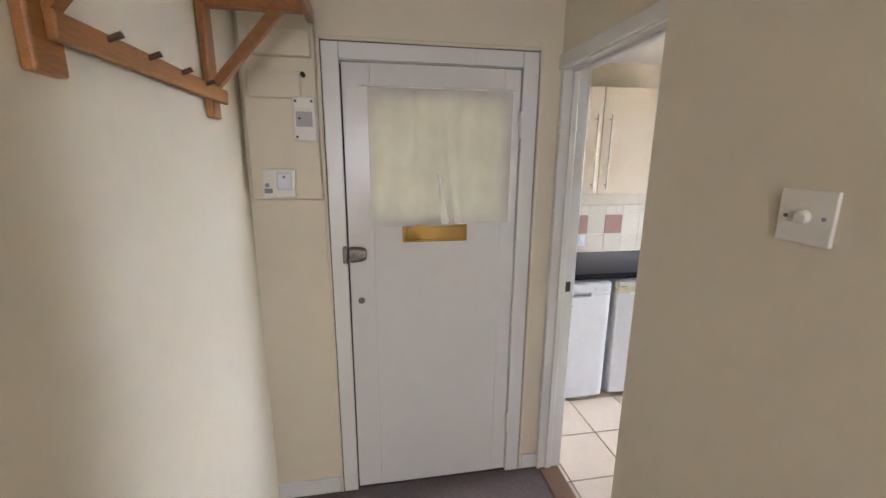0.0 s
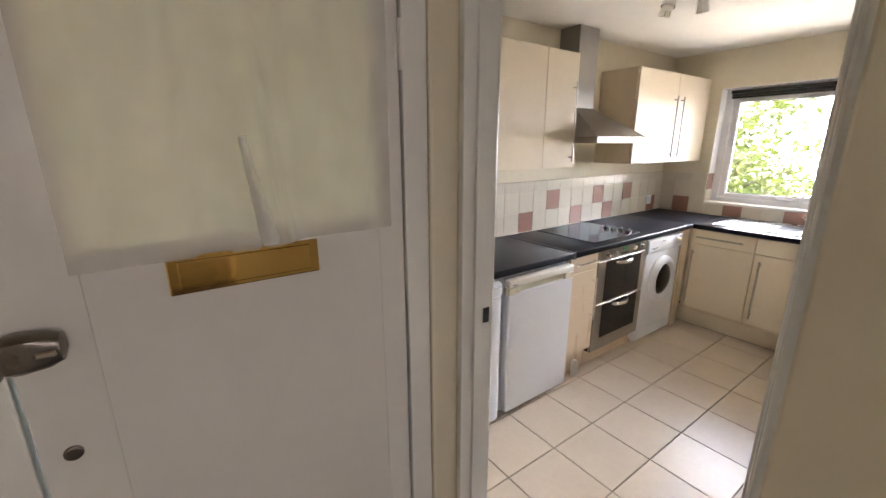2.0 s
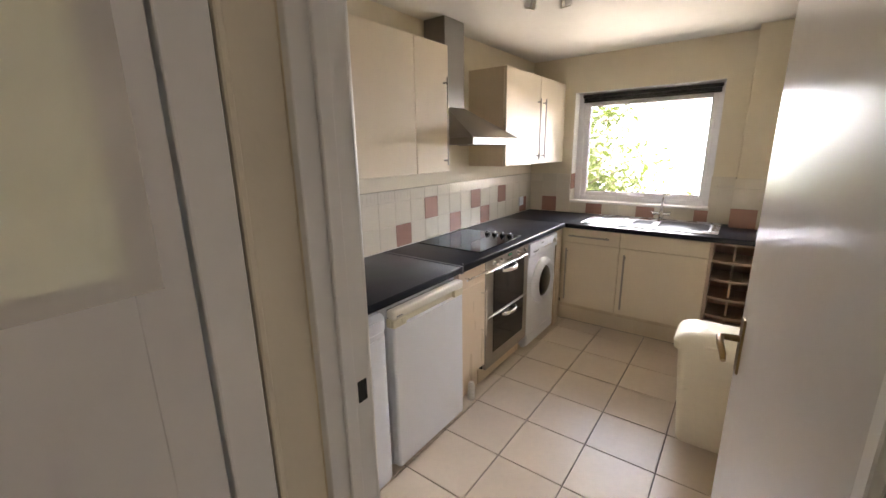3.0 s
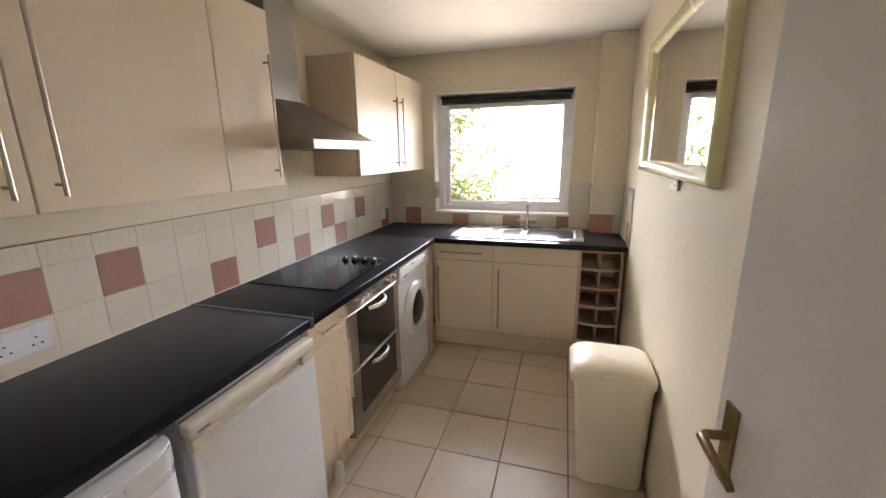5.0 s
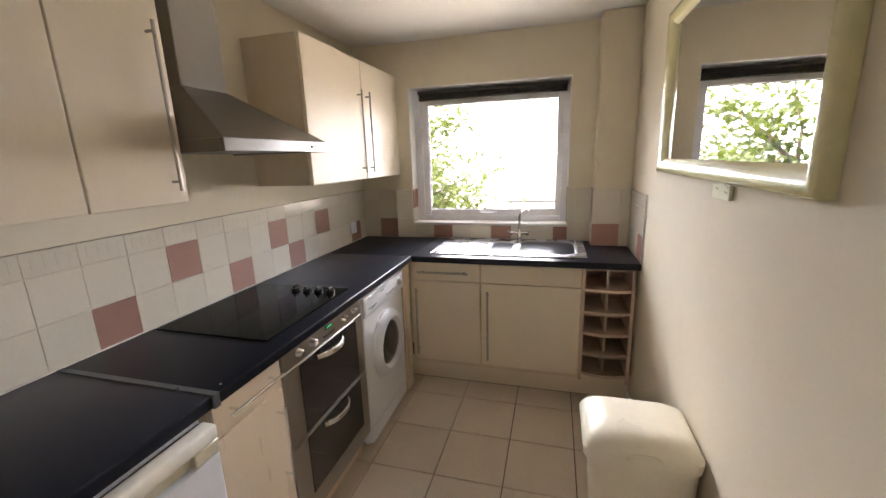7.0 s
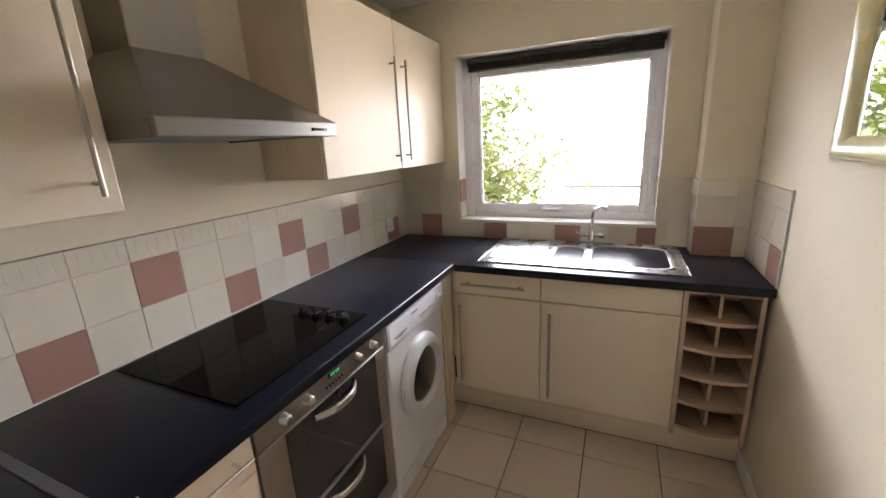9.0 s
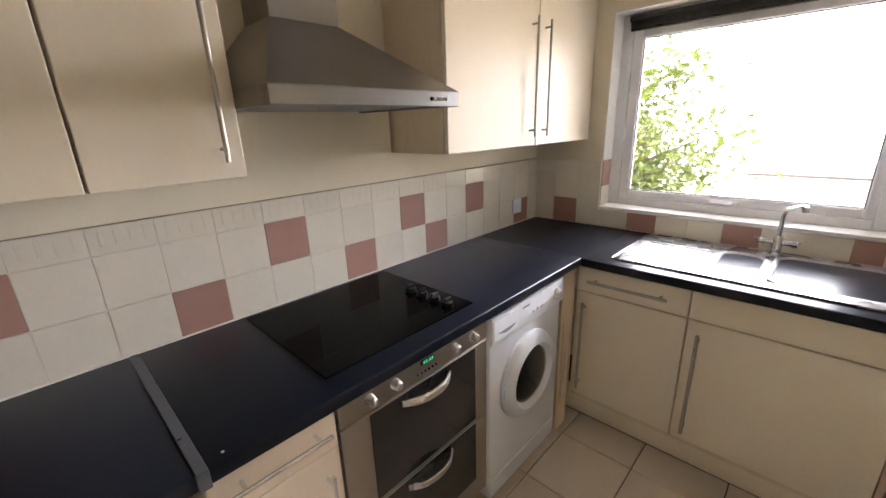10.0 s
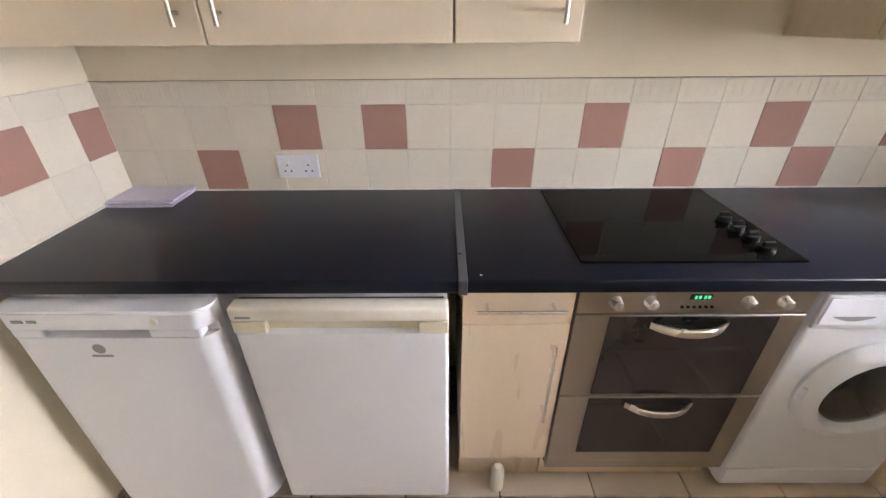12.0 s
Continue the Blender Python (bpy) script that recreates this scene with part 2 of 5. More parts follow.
def prism(bm, outline, axis, a, b):
    """Adds a prism: a 2D outline in the plane across the axis (in cyclic order x, y, z without the axis), from a to b."""
    def at(p, v):
        c = list(p)
        c.insert(axis, v)
        return c
    lo = [bm.verts.new(at(p, a)) for p in outline]
    hi = [bm.verts.new(at(p, b)) for p in outline]
    bm.faces.new(lo)
    bm.faces.new(hi[::-1])
    n = len(outline)
    for k in range(n):
        bm.faces.new((lo[k], hi[k], hi[(k + 1) % n], lo[(k + 1) % n]))
    bmesh.ops.recalc_face_normals(bm, faces=bm.faces)
    return bm


def mesh_of(name, bm, material, smooth=False):
    me = bpy.data.meshes.new(name)
    bm.to_mesh(me)
    bm.free()
    me.materials.append(material)
    if smooth:
        me.shade_smooth()
        me.set_sharp_from_angle(angle=radians(38))
    return me


def part(name, bm, material, parent=None, label="", smooth=False):
    ob = new(name, mesh_of(name, bm, material, smooth))
    ob.parent = parent
    if label:
        tagged(ob, label=label)
    return ob


def thing(name, label, category, group=""):
    return tagged(new(name), label=label, category=category, group=group)


def struct(name, bm, material, label="", parent=None):
    ob = part(name, bm, material, parent)
    return tagged(ob, label=label, kind="structure") if parent is None else tagged(ob, label=label)


B = bmesh.new

# The plan: kitchen x 1.32 to 4.685, y 1.055 to 3.0; hall x -0.12 to 1.09, y up to 1.86.
KX0, KX1, KY0, KY1 = 1.32, 4.685, 1.055, 3.006
CEIL = 2.32
HX0, HX1, HY1 = -0.108, 1.09, 1.862
WY0, WY1, WZ0, WZ1 = 1.437, 2.588, 1.005, 2.008
DY0, DY1, DZ = 1.105, 1.833, 1.995

# ---- large structure ----
struct("floor", box(B(), (-0.4, -2.6, -0.15), (5.0, 3.3, -0.012)), M_FGROUT, "dark grout bed under the beige kitchen floor tiles")
struct("carpet", box(B(), (HX0, -2.4, -0.012), (1.215, HY1, 0.004), 0.003), M_CARPET, "brown fitted carpet in the entrance hall")
bm = box(B(), (-0.4, -2.6, CEIL), (5.0, 3.3, CEIL + 0.15))
struct("ceiling", bm, M_CEIL, "white painted plaster ceiling")

# hob wall
struct("wall_north", box(B(), (1.09, KY1, -0.012), (5.0, 3.2, CEIL)), M_WALL, "cream painted kitchen wall behind the hob")
# window wall, with its opening
bm = B()
box(bm, (KX1, KY0 - 0.1, -0.012), (KX1 + 0.27, WY0, CEIL))
box(bm, (KX1, WY1, -0.012), (KX1 + 0.27, KY1, CEIL))
box(bm, (KX1, WY0, -0.012), (KX1 + 0.27, WY1, WZ0))
box(bm, (KX1, WY0, WZ1), (KX1 + 0.27, WY1, CEIL))
struct("wall_east", bm, M_WALL, "cream painted kitchen wall with the window over the sink")
struct("wall_south", box(B(), (1.215, KY0 - 0.12, -0.012), (KX1, KY0, CEIL)), M_WALL, "plain cream painted kitchen wall with the mirror")
bm = box(B(), (4.52, KY0, 0.902), (KX1, 1.28, CEIL), 0.006, 2)
struct("boxing", bm, M_WALL, "cream painted pipe boxing in the window corner")
# wall between hall and kitchen, with the doorway
bm = B()
box(bm, (1.207, DY1 + 0.02, -0.012), (KX0, KY1, CEIL))
box(bm, (1.207, DY0 - 0.02, DZ + 0.02), (KX0, DY1 + 0.02, CEIL))
struct("wall_west", bm, M_WALL, "cream painted wall between hall and kitchen")
bm = B()
box(bm, (HX1, -2.4, -0.012), (1.215, 1.068, CEIL), 0.004, 1)
box(bm, (1.215, 1.055, -0.012), (KX0, DY0 - 0.02, CEIL))
struct("wall_hall_east", bm, M_WALL, "cream painted hall wall with the dimmer switch")
struct("wall_hall_west", box(B(), (HX0 - 0.15, -2.4, -0.012), (HX0, 2.1, CEIL)), M_WALL, "cream painted hall wall with the coat rack")
# front wall of the hall round the front door
bm = B()
box(bm, (HX0, HY1, -0.012), (0.215, 2.1, CEIL))
box(bm, (1.09, HY1, -0.012), (1.207, 2.1, CEIL))
box(bm, (0.215, HY1, 2.055), (1.09, 2.1, CEIL))
struct("wall_front", bm, M_WALL, "cream painted wall round the front door")
# back wall of the hall
bm = B()
box(bm, (HX0, -2.52, -0.012), (HX1, -2.4, CEIL))
struct("wall_back", bm, M_WALL, "plain wall closing the hall")

# ---- window ----
win = struct("window_1", box(B(), (KX1 + 0.10, WY0, WZ0), (KX1 + 0.27, WY1, WZ0 + 0.012), 0.002), M_PVC, "white double-glazed window over the sink with a raised black blind")
struct("window_sill", box(B(), (KX1 - 0.012, WY0 + 0.002, WZ0 - 0.004), (KX1 + 0.105, WY1 - 0.002, WZ0 + 0.016), 0.004, 2), M_GLOSS, "white painted window sill", parent=win)
FX = KX1 + 0.115
bm = B()
for a, b in (((WY0, WZ0 + 0.012), (WY0 + 0.05, WZ1)), ((WY1 - 0.06, WZ0 + 0.012), (WY1, WZ1)), ((WY0 + 0.05, WZ0 + 0.012), (WY1 - 0.06, WZ0 + 0.057)), ((WY0 + 0.05, WZ1 - 0.06), (WY1 - 0.06, WZ1))):
    box(bm, (FX, a[0], a[1]), (FX + 0.07, b[0], b[1]), 0.004, 2)
struct("window_frame", bm, M_PVC, parent=win)
bm = B()
sy0, sy1, sz0, sz1 = WY0 + 0.046, WY1 - 0.056, WZ0 + 0.052, WZ1 - 0.055
for a, b in (((sy0, sz0), (sy0 + 0.038, sz1)), ((sy1 - 0.052, sz0), (sy1, sz1)), ((sy0 + 0.038, sz0), (sy1 - 0.052, sz0 + 0.045)), ((sy0 + 0.038, sz1 - 0.062), (sy1 - 0.052, sz1))):
    box(bm, (FX + 0.012, a[0], a[1]), (FX + 0.06, b[0], b[1]), 0.006, 2)
struct("window_sash", bm, M_PVC, parent=win)
bm = B()
for a, b in (((sy0 + 0.038, sz0 + 0.045), (sy0 + 0.043, sz1 - 0.062)), ((sy1 - 0.057, sz0 + 0.045), (sy1 - 0.052, sz1 - 0.062)), ((sy0 + 0.043, sz0 + 0.045), (sy1 - 0.057, sz0 + 0.050)), ((sy0 + 0.043, sz1 - 0.067), (sy1 - 0.057, sz1 - 0.062))):
    box(bm, (FX + 0.024, a[0], a[1]), (FX + 0.034, b[0], b[1]))
struct("window_seal", bm, M_SEAL, parent=win)
pane = struct("pane", box(B(), (FX + 0.032, sy0 + 0.040, sz0 + 0.047), (FX + 0.036, sy1 - 0.054, sz1 - 0.052)), M_GLASS, parent=win)
pane.visible_shadow = False
bm = box(B(), (FX - 0.006, 1.95, WZ0 + 0.062), (FX + 0.011, 2.09, WZ0 + 0.085), 0.005, 2)
box(bm, (FX - 0.03, 1.97, WZ0 + 0.064), (FX - 0.006, 2.07, WZ0 + 0.079), 0.005, 2)
struct("window_handle", bm, M_PVC, parent=win)

bm = B()
box(bm, (KX1 - 0.001, WY0 + 0.0004, 1.2765), (KX1 + 0.112, WY0 + 0.005, WZ1 - 0.0045), 0.001)
box(bm, (KX1 - 0.001, WY1 - 0.005, 1.2765), (KX1 + 0.112, WY1 - 0.0004, WZ1 - 0.0045), 0.001)
box(bm, (KX1 - 0.001, WY0 + 0.0004, WZ1 - 0.0042), (KX1 + 0.112, WY1 - 0.0004, WZ1 - 0.0004), 0.001)
struct("window_reveal", bm, M_GLOSS, parent=win)

blind = thing("window_blind", "black venetian blind pulled up to the top of the kitchen window", "blind")
part("headrail", box(B(), (KX1 + 0.08, WY0 + 0.02, WZ1 - 0.014 - 0.028), (KX1 + 0.112, WY1 - 0.045, WZ1 - 0.014 - 0.002), 0.002), M_BLIND, blind)
for k in range(6):
    z = WZ1 - 0.014 - 0.034 - k * 0.0042
    part("slat", box(B(), (KX1 + 0.082, WY0 + 0.028, z), (KX1 + 0.110, WY1 - 0.052, z + 0.0018)), M_BLIND, blind)
part("bottom_rail", box(B(), (KX1 + 0.083, WY0 + 0.028, WZ1 - 0.014 - 0.070), (KX1 + 0.110, WY1 - 0.052, WZ1 - 0.014 - 0.058), 0.002), M_BLIND, blind)


# ---- handles ----
def bar_handle(parent, a, b, out, r=0.0055, material=None, name="handle"):
    """A round bar from a to b with two posts back to the front; out: the way and length back to the door face."""
    a, b, out = Vector(a), Vector(b), Vector(out)
    bm = tube(B(), a, b, r)
    way = (b - a).normalized()
    for p in (a + way * 0.028, b - way * 0.028):
        tube(bm, p, p + out, r * 0.85, 10)
    return part(name, bm, material or M_BAR, parent, smooth=True)


# ---- wall cabinets ----
def wall_cabinet(x0, x1, label, handle_x, z0=1.39, z1=2.092, y=2.68):
    cab = thing("wall_cabinet", label, "kitchen cabinet", "wall cabinets")
    part("body", box(B(), (x0, y + 0.022, z0), (x1, KY1 - 0.001, z1), 0.0015), M_CARC, cab)
    door = part("door", box(B(), (x0 + 0.0015, y, z0), (x1 - 0.0015, y + 0.019, z1), 0.003, 2), M_FRONT, cab)
    bar_handle(door, (handle_x, y - 0.030, 1.43), (handle_x, y - 0.030, 1.915), (0, 0.031, 0))
    return cab


wall_cabinet(1.335, 1.912, "closed cream wall cabinet in the corner over the fridge", 1.862)
wall_cabinet(1.914, 2.500, "closed wide cream wall cabinet over the second fridge", 1.962)
wall_cabinet(2.502, 2.800, "closed narrow cream wall cabinet beside the cooker hood", 2.752)
wall_cabinet(3.512, 4.112, "closed cream wall cabinet over the washing machine", 4.058)
wall_cabinet(4.114, 4.683, "closed cream wall cabinet in the corner beside the window", 4.165)

# ---- cooker hood ----
hood = thing("cooker_hood", "brushed steel chimney cooker hood over the hob", "cooker hood")
bm = B()
hx0, hx1, hy, hz0, hz1, hz2 = 2.803, 3.383, 2.512, 1.546, 1.588, 1.79
cx0, cx1, cy = 2.985, 3.200, 2.835
low = [bm.verts.new(v) for v in ((hx0, hy, hz1), (hx1, hy, hz1), (hx1, KY1 - 0.002, hz1), (hx0, KY1 - 0.002, hz1))]
top = [bm.verts.new(v) for v in ((cx0, cy, hz2), (cx1, cy, hz2), (cx1, KY1 - 0.002, hz2), (cx0, KY1 - 0.002, hz2))]
for k in range(4):
    bm.faces.new((low[k], low[(k + 1) % 4], top[(k + 1) % 4], top[k]))
bm.faces.new(low[::-1])
bm.faces.new(top)
bmesh.ops.recalc_face_normals(bm, faces=bm.faces)
part("canopy", bm, M_STEEL, hood)
bm = box(B(), (hx0, hy, hz0), (hx1, hy + 0.02, hz1 - 0.0005), 0.002)
box(bm, (hx0, hy + 0.02, hz0), (hx0 + 0.015, KY1 - 0.002, hz1 - 0.0005))
box(bm, (hx1 - 0.015, hy + 0.02, hz0), (hx1, KY1 - 0.002, hz1 - 0.0005))
part("rim", bm, M_STEEL, hood)
part("filter", box(B(), (hx0 + 0.016, hy + 0.021, hz0 + 0.006), (hx1 - 0.016, KY1 - 0.004, hz0 + 0.014)), M_GREY, hood)
part("chimney", box(B(), (cx0, cy, hz2 - 0.002), (cx1, KY1 - 0.002, CEIL), 0.003), M_STEEL, hood)
for k in range(5):
    bm = box(B(), (3.262 + k * 0.0145, hy - 0.004, 1.561), (3.271 + k * 0.0145, hy + 0.002, 1.571), 0.0015)
    part("button", bm, M_BLACK if k == 0 else M_CHROME, hood)

# ---- worktop ----
wt = thing("worktop", "black laminate kitchen worktop in an L along two walls", "worktop")
def top_slab(lo, hi, name):
    part(name, box(B(), lo, hi, 0.006, 3), M_TOP, wt, smooth=True)
top_slab((KX0 + 0.002, 2.40, 0.862), (2.512, KY1 - 0.002, 0.900), "slab")
top_slab((2.530, 2.40, 0.862), (4.082, KY1 - 0.002, 0.900), "slab")
top_slab((4.070, KY0 + 0.002, 0.862), (KX1 - 0.002, 2.398, 0.900), "slab")
bm = box(B(), (4.0835, 2.392, 0.863), (KX1 - 0.002, KY1 - 0.002, 0.8995), 0.002)
part("slab", bm, M_TOP, wt)
M_STRIP = mat("dull_joint_strip", (0.12, 0.13, 0.15), 0.35, metal=0.6, vary=0.15, scale=25)
part("joint_strip", box(B(), (2.510, 2.396, 0.860), (2.532, KY1 - 0.003, 0.9025), 0.0015), M_STRIP, wt, "dull grey metal joint strip")
part("joint_strip", box(B(), (4.081, 2.41, 0.898), (4.087, KY1 - 0.003, 0.9012), 0.0005), M_STRIP, wt)
bm = tube(B(), (2.565, 2.425, 0.8995), (2.565, 2.425, 0.9012), 0.003)
part("seal_dot", bm, M_WHITE, wt)
bm = box(B(), (KX0 + 0.001, KY1 - 0.013, 0.9003), (KX1 - 0.001, KY1 - 0.008, 0.9055), 0.001)
box(bm, (KX0 + 0.001, 2.41, 0.9003), (KX0 + 0.014, KY1 - 0.013, 0.9055), 0.001)
part("silicone_bead", bm, M_GROUT, wt)

# ---- hob ----
hob = thing("hob", "black ceramic hob with four black knobs set in the worktop", "hob")
part("glass_plate", box(B(), (2.821, 2.474, 0.9005), (3.396, 2.970, 0.9065), 0.0025, 2), M_BLACKG, hob)
M_RING = mat("faint_cooking_zone", (0.005, 0.0045, 0.0045), 0.08, spec=0.08, rough_vary=0.02)
for x, y, r in ((2.96, 2.60, 0.092), (2.955, 2.835, 0.075), (3.185, 2.60, 0.075), (3.18, 2.83, 0.092)):
    bm = B()
    n = 48
    a = [bm.verts.new((x + r * math.cos(t), y + r * math.sin(t), 0.9067)) for t in np.linspace(0, 2 * math.pi, n, endpoint=False)]
    b = [bm.verts.new((x + (r - 0.0018) * math.cos(t), y + (r - 0.0018) * math.sin(t), 0.9067)) for t in np.linspace(0, 2 * math.pi, n, endpoint=False)]
    for k in range(n):
        bm.faces.new((a[k], a[(k + 1) % n], b[(k + 1) % n], b[k]))
    part("cooking_zone", bm, M_RING, hob, "faint grey ring")
for k in range(4):
    bm = lathe(B(), (3.322, 2.527 + k * 0.062, 0.9065), (0, 0, 1), ((0, 0.021), (0.012, 0.020), (0.014, 0.017)), 24)
    box(bm, (3.306, 2.527 + k * 0.062 - 0.005, 0.918), (3.338, 2.527 + k * 0.062 + 0.005, 0.934), 0.003)
    part("knob", bm, M_BLACK, hob)

# ---- base cabinets on the hob wall ----
cab = thing("base_cabinet", "narrow pale maple cabinet with drawer and door beside the oven", "kitchen cabinet", "base cabinets")
M_MAPLE = mat("pale_maple_foil", (0.74, 0.60, 0.455), 0.33, vary=0.02, scale=2.4, grain=(9, 9, 1), bump=0.02)
part("body", box(B(), (2.522, 2.445, 0.15), (2.806, 2.98, 0.860), 0.001), M_CARC, cab)
dr = part("drawer", box(B(), (2.522, 2.424, 0.747), (2.806, 2.443, 0.858), 0.0025, 2), M_MAPLE, cab)
bar_handle(dr, (2.555, 2.390, 0.812), (2.778, 2.390, 0.812), (0, 0.035, 0), material=M_CHROME)
dd = part("door", box(B(), (2.522, 2.424, 0.170), (2.806, 2.443, 0.744), 0.0025, 2), M_MAPLE, cab)
bar_handle(dd, (2.765, 2.390, 0.40), (2.765, 2.390, 0.70), (0, 0.035, 0), material=M_CHROME)
part("plinth", box(B(), (2.522, 2.478, 0.0), (2.806, 2.494, 0.149), 0.001), M_MAPLE, cab)

# ---- oven ----
oven = thing("double_oven", "closed steel and dark glass double oven beneath the hob", "oven")
M_OVSTEEL = mat("oven_steel", (0.44, 0.40, 0.36), 0.33, metal=1.0, vary=0.025, scale=2, rough_vary=0.04, bump=0.02, bump_scale=200)
part("body", box(B(), (2.812, 2.445, 0.12), (3.402, 2.97, 0.860)), M_DARK, oven)
M_KNOB = mat("pearl_silver_knob", (0.66, 0.63, 0.60), 0.3, metal=0.6, vary=0.03, scale=20)
panel = part("control_panel", box(B(), (2.812, 2.420, 0.785), (3.402, 2.444, 0.860), 0.003, 2), M_OVSTEEL, oven)
for x in (2.905, 2.992, 3.235, 3.325):
    bm = lathe(B(), (x, 2.421, 0.823), (0, -1, 0), ((0, 0.0165), (0.004, 0.016), (0.006, 0.0145), (0.020, 0.0135), (0.0235, 0.011), (0.0245, 0.005)), 24)
    box(bm, (x - 0.002, 2.3945, 0.823), (x + 0.002, 2.3975, 0.835), 0.001)
    part("knob", bm, M_KNOB, panel, smooth=True)
part("clock", box(B(), (3.088, 2.4175, 0.828), (3.142, 2.421, 0.845), 0.001), M_BLACK, panel)
bm = B()
for x in (3.098, 3.108, 3.121, 3.131):
    box(bm, (x, 2.4167, 0.832), (x + 0.006, 2.4178, 0.8415))
part("clock_digits", bm, M_GREEN, panel, "lit green clock digits")
bm = B()
for k in range(6):
    tube(bm, (3.075 + k * 0.015, 2.4215, 0.806), (3.075 + k * 0.015, 2.4165, 0.806), 0.0038, 10)
part("clock_buttons", bm, M_BLACK, panel)


M_HANDLE = mat("satin_chrome", (0.72, 0.70, 0.68), 0.24, metal=1.0, vary=0.03, scale=20)


def oven_door(z0, z1, hz):
    d = part("door", box(B(), (2.812, 2.420, z0), (3.402, 2.444, z1), 0.0012), M_OVSTEEL, oven)
    part("glass", box(B(), (2.900, 2.4165, z0 + (0.048 if z0 < 0.3 else 0.010)), (3.335, 2.4202, z1 - 0.004), 0.001), M_OVENG, d)
    bm = B()
    rings = []
    for k in range(17):
        u = -1 + k / 8
        x, y = 3.104 + 0.100 * u, 2.414 - 0.037 * (1 - abs(u) ** 2.4)
        h = 0.0105 + 0.0025 * (1 - u * u)
        rings.append([bm.verts.new(v) for v in ((x, y, hz - h), (x, y - 0.005, hz - h + 0.003), (x, y - 0.006, hz + h - 0.004), (x, y - 0.003, hz + h), (x, y + 0.003, hz + h), (x, y + 0.004, hz - h + 0.002))])
    for p, q in zip(rings, rings[1:]):
        for k in range(6):
            bm.faces.new((p[k], q[k], q[(k + 1) % 6], p[(k + 1) % 6]))
    bm.faces.new(rings[0][::-1])
    bm.faces.new(rings[-1])
    bmesh.ops.recalc_face_normals(bm, faces=bm.faces)
    part("handle", bm, M_HANDLE, d, "wide satin chrome bow handle", smooth=True)
    # A black sheet on the glass draws the shade behind the bow handle.
    part("handle_shade", box(B(), (3.015, 2.4145, hz - 0.004), (3.190, 2.4166, hz + 0.024), 0.001), M_BLACK, d)


oven_door(0.479, 0.779, 0.752)
oven_door(0.165, 0.471, 0.448)
part("bottom_trim", box(B(), (2.812, 2.421, 0.122), (3.402, 2.444, 0.1635), 0.001), M_OVSTEEL, oven)
part("plinth", box(B(), (2.812, 2.478, 0.0), (3.402, 2.494, 0.118), 0.001), M_MAPLE, oven)

# ---- washing machine ----
wm = thing("washing_machine", "white front-loading washing machine with a closed dark glass door", "washing machine")
bm = box(B(), (3.424, 2.425, 0.022), (3.950, 2.97, 0.846), 0.012, 3)
for x, y in ((3.46, 2.47), (3.89, 2.47), (3.46, 2.92), (3.89, 2.92)):
    tube(bm, (x, y, 0.0), (x, y, 0.03), 0.018)
part("body", bm, M_WHITE, wm, smooth=True)
pn = part("control_panel", box(B(), (3.425, 2.414, 0.735), (3.949, 2.426, 0.844), 0.005, 2), M_WHITE, wm, smooth=True)
soap = part("detergent_drawer", box(B(), (3.434, 2.4115, 0.752), (3.590, 2.4145, 0.835), 0.001, 1), M_WHITE, pn)
# The shade in the drawer's finger grip, drawn as a flat grey patch.
out = [(3.462 + 0.108 * k / 12, 0.776 - 0.012 * math.sin(math.pi * k / 12)) for k in range(13)]
bm = prism(B(), out + [(3.570, 0.7785), (3.462, 0.7785)], 1, 2.4105, 2.4118)
part("drawer_grip_shade", bm, M_GREY, soap, "grey patch drawn as the shade in the detergent drawer grip")
part("programme_dial", lathe(B(), (3.885, 2.415, 0.79), (0, -1, 0), ((0, 0.024), (0.006, 0.023), (0.009, 0.017), (0.020, 0.015), (0.022, 0.010)), 28), M_PLAST, pn, smooth=True)
bm = B()
for k in range(4):
    tube(bm, (3.70 + k * 0.032, 2.4145, 0.775), (3.70 + k * 0.032, 2.410, 0.775), 0.006, 12)
part("buttons", bm, M_PLAST, pn)
part("badge", box(B(), (3.62, 2.4128, 0.812), (3.67, 2.4145, 0.820)), M_GREY, pn)
dx, dz = 3.680, 0.500
door = part("door", lathe(B(), (dx, 2.428, dz), (0, -1, 0), ((0, 0.188), (0.014, 0.190), (0.030, 0.180), (0.044, 0.160), (0.046, 0.142), (0.036, 0.132), (0.020, 0.126)), 56), M_WHITE, wm, smooth=True)
M_DRUMG = mat("dark_door_glass", (0.022, 0.024, 0.026), 0.08, rough_vary=0.02, coat=0.5)
part("door_glass", lathe(B(), (dx, 2.414, dz), (0, -1, 0), ((0, 0.127), (0.012, 0.122), (0.024, 0.100), (0.032, 0.065), (0.035, 0.02)), 48), M_DRUMG, door, "dark domed door glass", smooth=True)
bm = box(B(), (dx - 0.186, 2.398, dz - 0.028), (dx - 0.168, 2.412, dz + 0.028), 0.004, 2)
part("door_grip", bm, M_WHITE, door)
part("kick_panel", box(B(), (3.425, 2.418, 0.03), (3.930, 2.4262, 0.115), 0.004), M_WHITE, wm)

post = thing("corner_post", "pale maple filler panel between washing machine and sink cabinet", "filler panel")
part("panel", box(B(), (3.965, 2.424, 0.0), (4.072, 2.442, 0.860), 0.002), M_MAPLE, post)
part("return_panel", box(B(), (4.0725, 2.424, 0.15), (4.091, 2.470, 0.860), 0.001), M_MAPLE, post)

